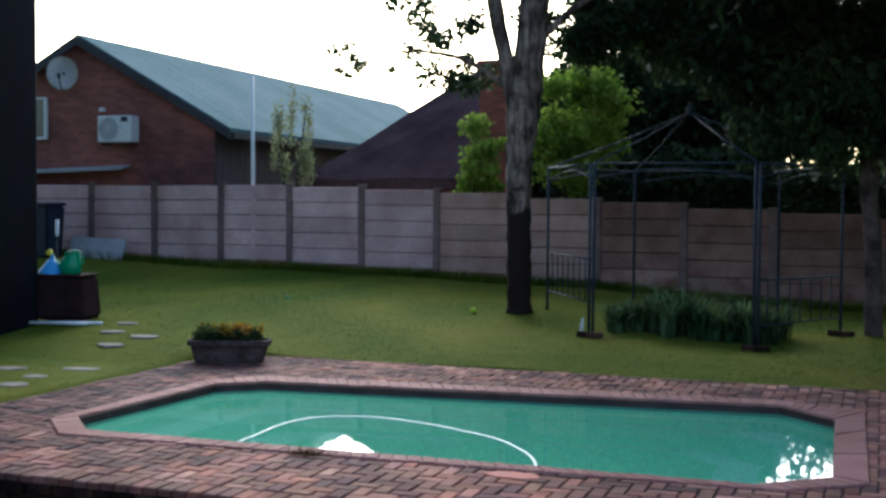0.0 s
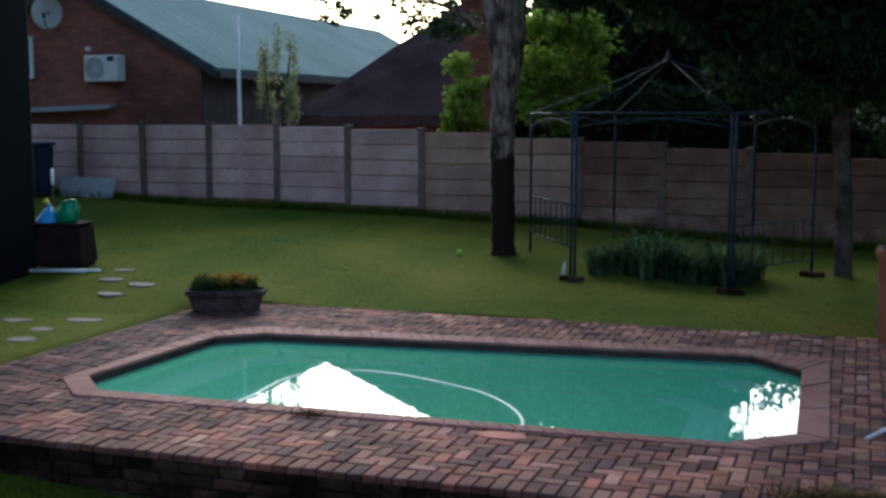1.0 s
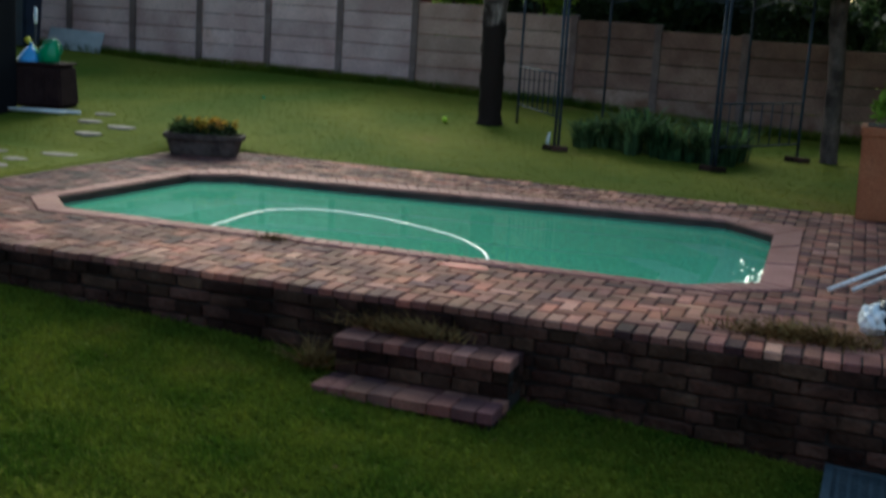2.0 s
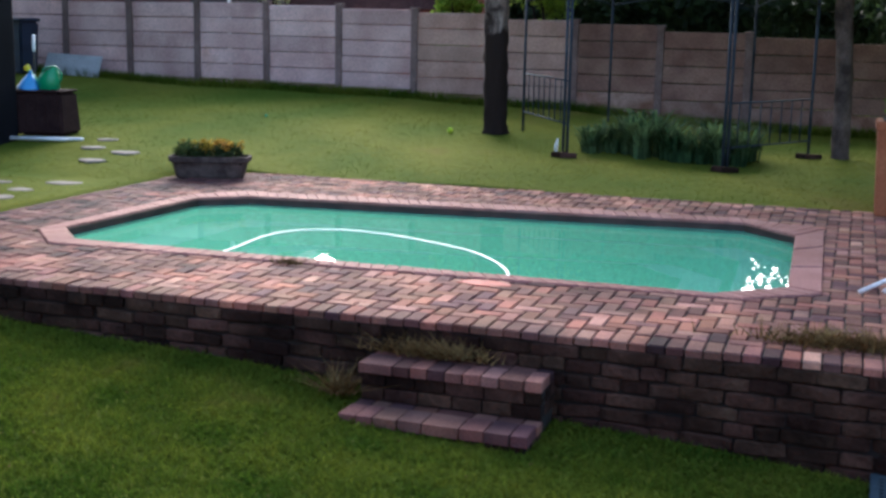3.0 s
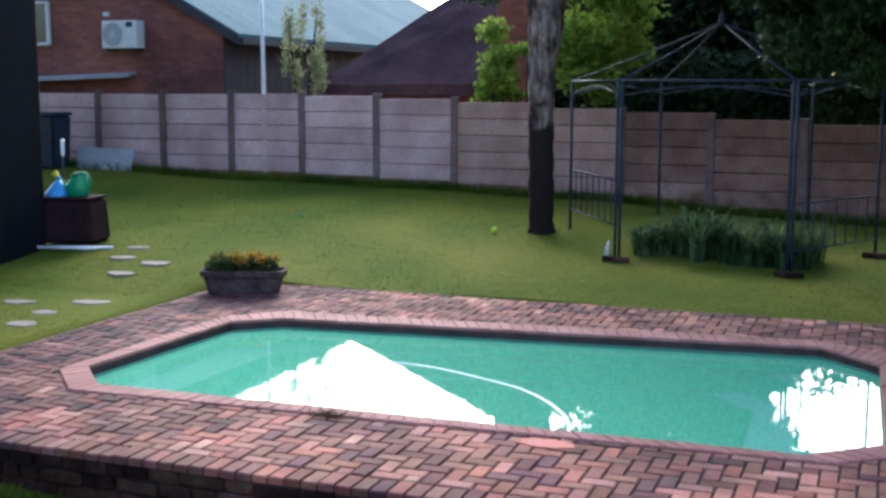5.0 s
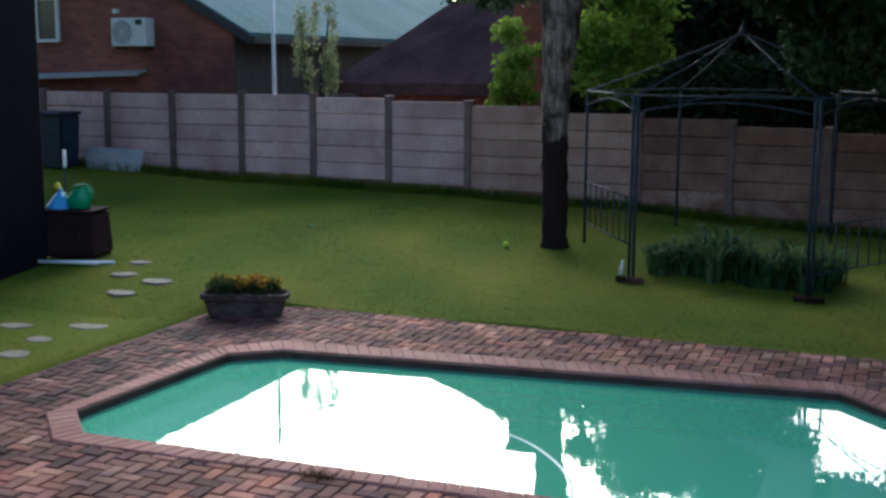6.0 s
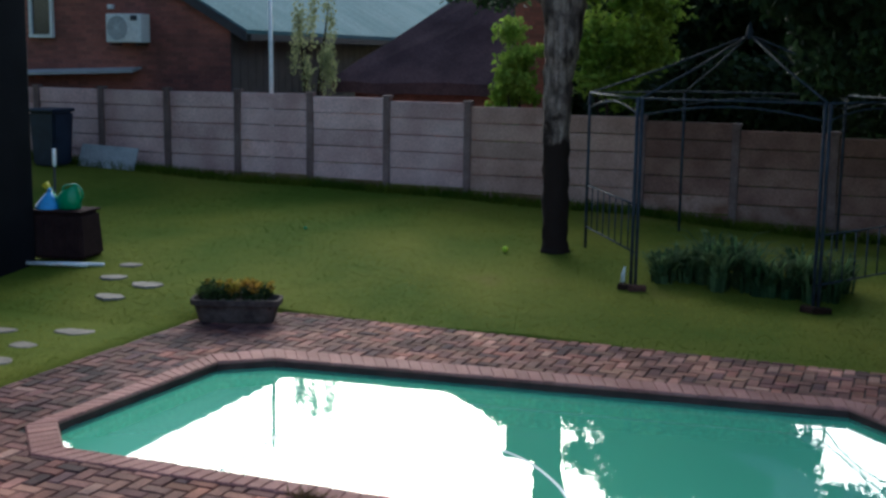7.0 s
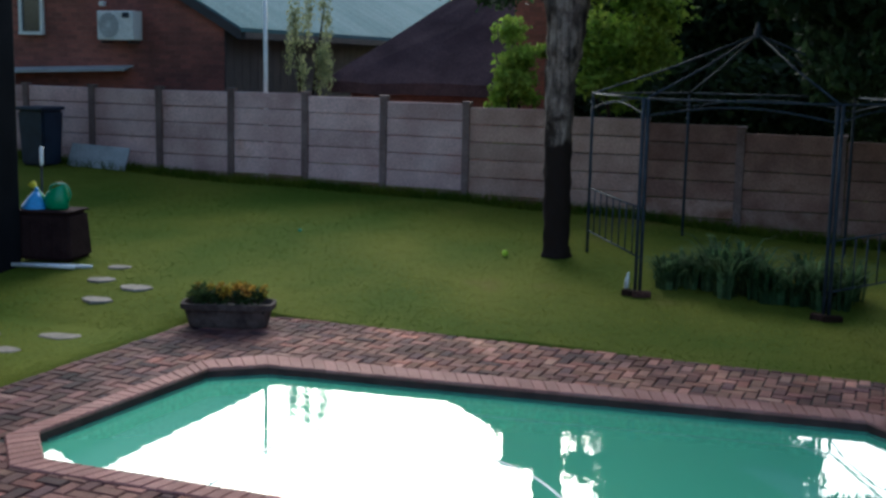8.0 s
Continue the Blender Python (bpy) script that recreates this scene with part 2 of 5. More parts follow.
def shedding_bark():
    """Pale flaking bark over a dark foot, with a ragged line between."""
    m = mat("shedding_bark", (0.095, 0.068, 0.060), (0.36, 0.27, 0.235), 3.2, 0.95, 1.0, 36, c3=(0.045, 0.03, 0.027), spec=0.08, dist=0.03)
    n, l = m.node_tree.nodes, m.node_tree.links
    geo, sep, noi, add, mr, mix = (n.new("ShaderNode" + k) for k in ("NewGeometry", "SeparateXYZ", "TexNoise", "Math", "MapRange", "Mix"))
    noi.inputs["Scale"].default_value, noi.inputs["Detail"].default_value = 3.5, 4
    l.new(geo.outputs["Position"], sep.inputs[0]), l.new(geo.outputs["Position"], noi.inputs["Vector"])
    add.operation = "MULTIPLY_ADD"
    add.inputs[1].default_value = 2.2
    stretch, streak, sr, sm = (n.new("ShaderNode" + k) for k in ("Mapping", "TexNoise", "MapRange", "Mix"))
    stretch.inputs["Scale"].default_value = (14, 14, 2.2)
    streak.inputs["Scale"].default_value, streak.inputs["Detail"].default_value = 1.0, 5
    l.new(geo.outputs["Position"], stretch.inputs["Vector"]), l.new(stretch.outputs[0], streak.inputs["Vector"])
    sr.inputs["From Min"].default_value, sr.inputs["From Max"].default_value = 0.35, 0.65
    sr.inputs["To Min"].default_value, sr.inputs["To Max"].default_value = 0.30, 1.35
    l.new(streak.outputs["Fac"], sr.inputs["Value"])
    sm.data_type, sm.blend_type = "RGBA", "MULTIPLY"
    sm.inputs["Factor"].default_value = 1.0
    l.new(noi.outputs["Fac"], add.inputs[0]), l.new(sep.outputs["Z"], add.inputs[2])
    mr.inputs["From Min"].default_value, mr.inputs["From Max"].default_value = 2.85, 3.15
    l.new(add.outputs[0], mr.inputs["Value"])
    mix.data_type = "RGBA"
    b = n["Principled BSDF"]
    old = b.inputs["Base Color"].links[0].from_socket
    mix.inputs["A"].default_value = (0.028, 0.019, 0.017, 1)
    l.new(old, sm.inputs["A"]), l.new(sr.outputs["Result"], sm.inputs["B"])
    l.new(mr.outputs["Result"], mix.inputs["Factor"]), l.new(sm.outputs["Result"], mix.inputs["B"])
    l.new(mix.outputs["Result"], b.inputs["Base Color"])
    return m


M_BARK_T = shedding_bark()


def brick_wall_mat(name, c1, c2, mortar):
    """Face brick too far off to pick apart, laid along the wall's own length."""
    m = mat(name, c1, c2, 0.7, 0.9, 0.4, 30)
    n, l = m.node_tree.nodes, m.node_tree.links
    tc = n.new("ShaderNodeTexCoord")
    sep, com, add = n.new("ShaderNodeSeparateXYZ"), n.new("ShaderNodeCombineXYZ"), n.new("ShaderNodeMath")
    l.new(tc.outputs["Object"], sep.inputs[0])
    l.new(sep.outputs["X"], add.inputs[0]), l.new(sep.outputs["Y"], add.inputs[1])
    l.new(add.outputs[0], com.inputs["X"]), l.new(sep.outputs["Z"], com.inputs["Y"])
    br = n.new("ShaderNodeTexBrick")
    br.inputs["Scale"].default_value = 1.0
    br.inputs["Brick Width"].default_value, br.inputs["Row Height"].default_value = 0.232, 0.085
    br.inputs["Mortar Size"].default_value = 0.006
    br.inputs["Color1"].default_value, br.inputs["Color2"].default_value = (0.75, 0.75, 0.75, 1), (1.25, 1.1, 1.05, 1)
    br.inputs["Mortar"].default_value = (*mortar, 1)
    l.new(com.outputs[0], br.inputs["Vector"])
    mul = n.new("ShaderNodeMix")
    mul.data_type, mul.blend_type = "RGBA", "MULTIPLY"
    mul.inputs["Factor"].default_value = 1
    b = n["Principled BSDF"]
    old = b.inputs["Base Color"].links[0].from_socket
    l.new(old, mul.inputs["A"]), l.new(br.outputs["Color"], mul.inputs["B"])
    l.new(mul.outputs["Result"], b.inputs["Base Color"])
    return m


M_BRICK = brick_wall_mat("red_face_brick", (0.140, 0.054, 0.050), (0.34, 0.125, 0.100), (0.9, 1.1, 1.1))
M_CHIM = brick_wall_mat("orange_face_brick", (0.26, 0.085, 0.055), (0.34, 0.12, 0.08), (0.8, 1.0, 1.0))


def water_mat():
    m = bpy.data.materials.new("pool_water")
    m.use_nodes = True
    n, l = m.node_tree.nodes, m.node_tree.links
    n.remove(n["Principled BSDF"])
    fres, gloss, clear, milk = n.new("ShaderNodeFresnel"), n.new("ShaderNodeBsdfGlossy"), n.new("ShaderNodeBsdfTransparent"), n.new("ShaderNodeBsdfDiffuse")
    body, top = n.new("ShaderNodeMixShader"), n.new("ShaderNodeMixShader")
    fres.inputs["IOR"].default_value = 1.33
    gloss.inputs["Roughness"].default_value = 0.015
    clear.inputs["Color"].default_value = (0.86, 0.99, 0.93, 1)
    milk.inputs["Color"].default_value = (0.25, 0.86, 0.55, 1)
    body.inputs[0].default_value = 0.42
    l.new(clear.outputs[0], body.inputs[1]), l.new(milk.outputs[0], body.inputs[2])
    l.new(fres.outputs[0], top.inputs[0]), l.new(body.outputs[0], top.inputs[1]), l.new(gloss.outputs[0], top.inputs[2])
    noi, bp, geo = n.new("ShaderNodeTexNoise"), n.new("ShaderNodeBump"), n.new("ShaderNodeNewGeometry")
    noi.inputs["Scale"].default_value, noi.inputs["Detail"].default_value = 5, 2
    bp.inputs["Strength"].default_value, bp.inputs["Distance"].default_value = 0.03, 0.01
    l.new(geo.outputs["Position"], noi.inputs["Vector"]), l.new(noi.outputs["Fac"], bp.inputs["Height"])
    l.new(bp.outputs["Normal"], gloss.inputs["Normal"]), l.new(bp.outputs["Normal"], fres.inputs["Normal"])
    l.new(top.outputs[0], n["Material Output"].inputs["Surface"])
    return m


M_WATER = water_mat()


# ---- mesh helpers
def bm_mesh(name, bm, material, shade=False):
    me = bpy.data.meshes.new(name)
    bmesh.ops.recalc_face_normals(bm, faces=bm.faces)
    bm.to_mesh(me)
    bm.free()
    me.materials.append(material)
    if shade:
        me.polygons.foreach_set("use_smooth", [True] * len(me.polygons))
    return me


def part(name, bm, material, parent=None, label="", shade=False):
    ob = new(name, bm_mesh(name, bm, material, shade))
    if parent is not None:
        ob.parent = parent
    if label:
        ob["label"] = label
    return ob


def thing(name, place, label, category, group="", kind="", turn=0.0):
    ob = new(name)
    ob.empty_display_size = 0.1
    ob.matrix_world = Matrix.Translation(place) @ Matrix.Rotation(turn, 4, "Z")
    return tagged(ob, label, category, group, kind)


def box(bm, centre, size, m=None, bevel=0.0):
    r = bmesh.ops.create_cube(bm, size=1.0)
    mm = (m or Matrix()) @ Matrix.Translation(centre) @ Matrix.Diagonal((*size, 1))
    bmesh.ops.transform(bm, matrix=mm, verts=r["verts"])
    if bevel:
        es = list({e for v in r["verts"] for e in v.link_edges})
        bmesh.ops.bevel(bm, geom=es, offset=bevel, segments=2, affect="EDGES", profile=0.6)
    return bm


def tube(bm, points, radii, sides=10, cap=True, wob=0.0):
    """A round bar along points, tapering by radii."""
    pts = [Vector(p) for p in points]
    if not hasattr(radii, "__len__"):
        radii = [radii] * len(pts)
    rings = []
    side = Vector((1, 0, 0))
    for i, p in enumerate(pts):
        d = (pts[min(i + 1, len(pts) - 1)] - pts[max(i - 1, 0)]).normalized()
        side = side - d * side.dot(d)
        if side.length < 1e-3:
            side = d.orthogonal()
        side.normalize()
        other = d.cross(side)
        ring = []
        for k in range(sides):
            a = 2 * math.pi * k / sides
            r = radii[i] * (1 + wob * noise.noise(Vector((math.cos(a) * 2, math.sin(a) * 2, i * 0.6 + p.z))))
            ring.append(bm.verts.new(p + side * (r * math.cos(a)) + other * (r * math.sin(a))))
        rings.append(ring)
    for a, b in zip(rings, rings[1:]):
        for k in range(sides):
            bm.faces.new((a[k], a[(k + 1) % sides], b[(k + 1) % sides], b[k]))
    if cap:
        bm.faces.new(rings[0][::-1]), bm.faces.new(rings[-1])
    return bm


def curve_points(pts, n):
    """A smooth line through a few points."""
    pts = [Vector(p) for p in pts]
    out = []
    for i in range(len(pts) - 1):
        p0, p1, p2, p3 = pts[max(i - 1, 0)], pts[i], pts[i + 1], pts[min(i + 2, len(pts) - 1)]
        for k in range(n):
            t = k / n
            out.append(0.5 * ((2 * p1) + (p2 - p0) * t + (2 * p0 - 5 * p1 + 4 * p2 - p3) * t * t + (3 * p1 - p0 - 3 * p2 + p3) * t ** 3))
    return out + [pts[-1]]


def prism(bm, poly, z0, z1, inset=0.0):
    """A convex outline raised from z0 to z1, its top edge drawn in a little."""
    c = Vector((sum(p[0] for p in poly) / len(poly), sum(p[1] for p in poly) / len(poly), 0))
    low = [bm.verts.new((p[0], p[1], z0)) for p in poly]
    mid = [bm.verts.new((p[0], p[1], z1 - inset)) for p in poly] if inset else None
    top = []
    for p in poly:
        d = Vector((p[0], p[1], 0)) - c
        q = c + d * max(0.0, (d.length - inset * 1.3) / d.length) if d.length > 1e-6 else c
        top.append(bm.verts.new((q.x, q.y, z1)))
    k = len(poly)
    rows = [low, mid, top] if inset else [low, top]
    for a, b in zip(rows, rows[1:]):
        for i in range(k):
            bm.faces.new((a[i], a[(i + 1) % k], b[(i + 1) % k], b[i]))
    bm.faces.new(top)
    return bm


def raw_mesh(name, verts, faces_per, material):
    """Many separate little faces, each of faces_per corners in a row."""
    verts = np.asarray(verts, np.float32).reshape(-1, 3)
    n = len(verts)
    me = bpy.data.meshes.new(name)
    me.vertices.add(n)
    me.vertices.foreach_set("co", verts.ravel())
    me.loops.add(n)
    me.loops.foreach_set("vertex_index", np.arange(n, dtype=np.int32))
    me.polygons.add(n // faces_per)
    me.polygons.foreach_set("loop_start", np.arange(0, n, faces_per, dtype=np.int32))
    me.update(calc_edges=True)
    me.materials.append(material)
    return me


def leaf_cloud(blobs, count, size, rng, droop=0.0, shell=0.5):
    """Small leaves in lumps (x, y, z, rx, ry, rz), thinner inside each."""
    blobs = np.asarray(blobs, float)
    weight = (blobs[:, 3] * blobs[:, 4] * blobs[:, 5]) ** (2 / 3)
    pick = rng.choice(len(blobs), count, p=weight / weight.sum())
    d = rng.normal(size=(count, 3))
    d /= np.linalg.norm(d, axis=1)[:, None]
    r = rng.random(count) ** shell
    lump = 1 + 0.28 * np.sin(d[:, 0] * 5 + pick) * np.sin(d[:, 1] * 6 + 2 * pick) + 0.15 * np.sin(d[:, 2] * 9 + pick)
    p = blobs[pick, :3] + d * blobs[pick, 3:6] * (r * lump)[:, None]
    a = rng.normal(size=(count, 3))
    a[:, 2] -= droop
    a /= np.linalg.norm(a, axis=1)[:, None]
    b = np.cross(a, rng.normal(size=(count, 3)))
    b /= np.linalg.norm(b, axis=1)[:, None]
    s = size * rng.uniform(0.6, 1.3, count)[:, None]
    a, b = a * s, b * s * 0.42
    return np.stack([p - a, p + b, p + a, p - b], axis=1)


def blades(x, y, z, height, rng, width=0.006, lean=0.5):
    n = len(x)
    ang = rng.uniform(0, 2 * np.pi, n)
    h = height * rng.uniform(0.5, 1.3, n)
    base = np.stack([x, y, z], axis=1)
    side = np.stack([np.cos(ang), np.sin(ang), np.zeros(n)], axis=1) * (width * rng.uniform(0.7, 1.4, n))[:, None]
    tip = base + np.stack([rng.normal(size=n) * lean * h, rng.normal(size=n) * lean * h, h], axis=1)
    return np.stack([base - side, base + side, tip], axis=1)


# ---- ground: one sheet, stepped at the terrace edge
def ground():
    def lines(lo, hi, step, cuts):
        a = list(np.arange(lo, hi + 1e-6, step))
        for c in cuts:
            a += [c - 0.03, c + 0.001]
        far = []
        d = step
        x = hi
        while x < 400:
            d *= 1.5
            x += d
            far.append(x)
        x, d = lo, step
        while x > -400:
            d *= 1.5
            x -= d
            far.append(x)
        return np.array(sorted(a + far))
    us = lines(-9, 13, 0.4, (LEFT, RIGHT, 0.80, 7.52))
    vs = lines(-24, 4, 0.4, (EDGE + 0.13, FAR, -12.3, -8.55))
    uu, vv = np.meshgrid(us, vs)
    x, y = uu * CU - vv * SU, uu * SU + vv * CU
    z = ground_z(x, y)
    co = np.stack([x, y, z], axis=-1).reshape(-1, 3)
    w = len(us)
    i = np.arange(len(co)).reshape(len(vs), w)
    f = np.stack([i[:-1, :-1], i[:-1, 1:], i[1:, 1:], i[1:, :-1]], axis=-1).reshape(-1, 4)
    me = bpy.data.meshes.new("ground")
    me.from_pydata(co.tolist(), [], f.tolist())
    me.materials.append(M_LAWN)
    me.polygons.foreach_set("use_smooth", [True] * len(me.polygons))
    tagged(new("ground", me), "mown green lawn sloping up to the boundary wall", "lawn", kind="structure")


ground()


def grass():
    rng = np.random.default_rng(3)
    out = []
    # upper lawn
    x, y = rng.uniform(-9.5, 9.5, 300000), rng.uniform(-13.4, -0.1, 300000)
    u, v = x * CU + y * SU, -x * SU + y * CU
    keep = ~((u > LEFT - 0.02) & (v < FAR + 0.02) & (u - LEFT + FAR - v > CUT - 0.03))
    x, y = x[keep], y[keep]
    out.append(blades(x, y, lawn(x, y) - 0.001, 0.010, rng, 0.006, 2.2))
    # rough fringe along the foot of the wall
    x, y = rng.uniform(-10, 10, 11000), rng.uniform(-0.45, -0.06, 11000)
    tagged(new("wall_weeds", raw_mesh("wall_weeds", blades(x, y, lawn(x, y), 0.15, rng, 0.008, 0.6), 3, M_BLADE_L)), "rough unmown grass along the foot of the wall", "grass", kind="stuff")
    me = raw_mesh("grass", np.concatenate(out), 3, M_BLADE)
    tagged(new("grass", me), "short green lawn grass with worn yellowish patches", "grass", kind="stuff")
    # lower lawn, seen closer
    u = np.concatenate([rng.uniform(0.3, 9.8, 200000), rng.uniform(-8, 18, 130000)])
    v = np.concatenate([rng.uniform(-18, EDGE - 0.02, 200000), rng.uniform(-30, EDGE - 0.02, 130000)])
    x, y = u * CU - v * SU, u * SU + v * CU
    me = raw_mesh("lower_grass", blades(x, y, low_lawn(u, v) - 0.004, 0.040, rng, 0.008, 0.8), 3, M_BLADE_L)
    tagged(new("lower_grass", me), "lush dark green grass below the pool terrace", "grass", kind="stuff")


grass()


# ---- boundary wall of precast concrete panels between posts
def wall_top(x):
    return float(np.interp(x, (-9, -4.5, -1.5, 0, 4.5, 9, 13), (2.27, 2.29, 2.24, 2.18, 1.94, 1.70, 1.50)))


def panel_mesh(material):
    bm = bmesh.new()
    box(bm, (0, 0, 0), (1.38, 0.06, 0.281), bevel=0.018)
    return bm_mesh("panel", bm, material)


def boundary_wall():
    wall = thing("wall_north", (0, 0, 0), "weathered pinkish-grey precast concrete panel wall with slotted posts", "boundary wall", kind="structure")
    rnd = random.Random(5)
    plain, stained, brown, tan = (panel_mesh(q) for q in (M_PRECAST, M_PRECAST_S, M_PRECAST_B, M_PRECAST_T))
    bm = bmesh.new()
    box(bm, (0, 0, 0.93), (0.125, 0.13, 2.3), bevel=0.012)
    box(bm, (0, 0, 2.09), (0.15, 0.155, 0.05), bevel=0.01)
    post = bm_mesh("post", bm, M_POST)
    for k in range(-8, 9):
        x = 1.5 * k
        p = new("post", post)
        p.parent = wall
        p.location = (x, 0, wall_top(x) - 2.08)
        p.rotation_euler = (0, radians(rnd.uniform(-0.5, 0.5)), 0)
        top = wall_top(x + 0.75) - 0.02 + rnd.uniform(-0.02, 0.02)
        for r in range(7):
            z = top - 0.145 - 0.293 * r
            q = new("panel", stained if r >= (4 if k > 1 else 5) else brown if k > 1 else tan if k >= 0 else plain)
            q.parent = wall
            q.location = (x + 0.75, rnd.uniform(-0.008, 0.008), z)
            q.rotation_euler = (0, radians(rnd.uniform(-0.35, 0.35)), radians(rnd.uniform(-0.3, 0.3)))


boundary_wall()


def unseen_back_wall():
    """Unseen plain wall added behind the garden to darken the faces turned towards it."""
    th = thing("unseen_wall_south", (6.0, -24.5, 0), "unseen plain red brick wall added to block sky light behind the garden", "house wall", kind="structure")
    bm = bmesh.new()
    box(bm, (0, 0, 0.9), (26.0, 0.3, 4.6))
    part("wall", bm, M_BRICK, th)


unseen_back_wall()


# ---- terrace: paving bed, retaining wall, steps
OUTER = [(0.86, -9.36), (0.79, -11.91), (1.3, -12.44), (7.1, -12.24), (7.64, -11.81), (7.57, -8.72), (6.72, -8.36), (1.29, -8.88)]
INNER = [(1.08, -9.57), (0.96, -11.73), (1.41, -12.2), (6.89, -12.11), (7.39, -11.67), (7.32, -9.22), (6.79, -8.66), (1.51, -9.22)]


def in_pool(name, bm, material, parent=None, label="", shade=False):
    """A part built in the pool's own turned plan."""
    bmesh.ops.transform(bm, matrix=POOL_TURN, verts=bm.verts)
    return part(name, bm, material, parent, label, shade)


def clip_half(poly, a, b, keep_left):
    """The piece of a convex outline on one side of the line a-b."""
    def side(p):
        s = (b[0] - a[0]) * (p[1] - a[1]) - (b[1] - a[1]) * (p[0] - a[0])
        return s if keep_left else -s
    out = []
    for p, q in zip(poly, poly[1:] + poly[:1]):
        sp, sq = side(p), side(q)
        if sp >= 0:
            out.append(p)
        if sp * sq < 0:
            t = sp / (sp - sq)
            out.append((p[0] + t * (q[0] - p[0]), p[1] + t * (q[1] - p[1])))
    return out


def area(poly):
    return 0.5 * abs(sum(p[0] * q[1] - q[0] * p[1] for p, q in zip(poly, poly[1:] + poly[:1]))) if len(poly) > 2 else 0.0


def clip_rect(poly, u0, u1, v0, v1):
    for a, b in (((u0, v0), (u1, v0)), ((u1, v0), (u1, v1)), ((u1, v1), (u0, v1)), ((u0, v1), (u0, v0))):
        poly = clip_half(poly, a, b, True)
        if len(poly) < 3:
            return []
    return poly


def outside_pool(poly):
    """What is left of a paver where the coping cuts it."""
    k = len(OUTER)
    rest = poly
    for i in range(k):
        rest = clip_half(rest, OUTER[i], OUTER[(i + 1) % k], True)
        if len(rest) < 3:
            return poly
    if area(rest) < 1e-5:
        return poly
    return max((clip_half(poly, OUTER[i], OUTER[(i + 1) % k], False) for i in range(k)), key=area)


def paving_outlines():
    """Header row at the edge, herringbone behind it."""
    m, g = 0.1145, 0.006
    head = EDGE + 0.232
    out = []
    n = int((RIGHT - LEFT) / m)
    for i in range(n):
        out.append([(LEFT + i * m + g, EDGE + 0.004), (LEFT + (i + 1) * m - g, EDGE + 0.004), (LEFT + (i + 1) * m - g, head - g), (LEFT + i * m + g, head - g)])
    rows = int((FAR - head) / m) + 3
    for j in range(-2, rows):
        for i in range(-2, n + 2):
            d = (i - j) % 4
            if d == 0:
                w, h = 2, 1
            elif d == 3:
                w, h = 1, 2
            else:
                continue
            u, v = LEFT + i * m, head + j * m
            p = [(u + g, v + g), (u + w * m - g, v + g), (u + w * m - g, v + h * m - g), (u + g, v + h * m - g)]
            p = clip_rect(p, LEFT, RIGHT, head, FAR)
            if area(p) > 0.002:
                out.append(p)
    res = []
    for p in out:
        cu, cv = sum(q[0] for q in p) / len(p), sum(q[1] for q in p) / len(p)
        if cu - LEFT + FAR - cv < CUT:
            # far corner of the paving is cut off
            continue
        q = outside_pool(p)
        if area(q) > 0.0015:
            res.append(q)
    return res


def paving():
    pave = thing("pavement", (0, 0, 0), "worn red clay brick paving in herringbone round the pool", "brick paving", kind="structure")
    bm = bmesh.new()
    ring = [(LEFT, FAR - CUT), (LEFT, EDGE + 0.02), (OUTER[2][0], EDGE + 0.02), (OUTER[3][0], EDGE + 0.02), (RIGHT, EDGE + 0.02), (RIGHT, FAR), (OUTER[6][0], FAR), (LEFT + CUT, FAR)]
    lo = [bm.verts.new((*p, -0.014)) for p in ring]
    hi = [bm.verts.new((*p, -0.014)) for p in OUTER]
    for i in range(8):
        j = (i + 1) % 8
        bm.faces.new((lo[i], lo[j], hi[j], hi[i]))
    in_pool("paving_bed", bm, M_BED, pave)
    return pave


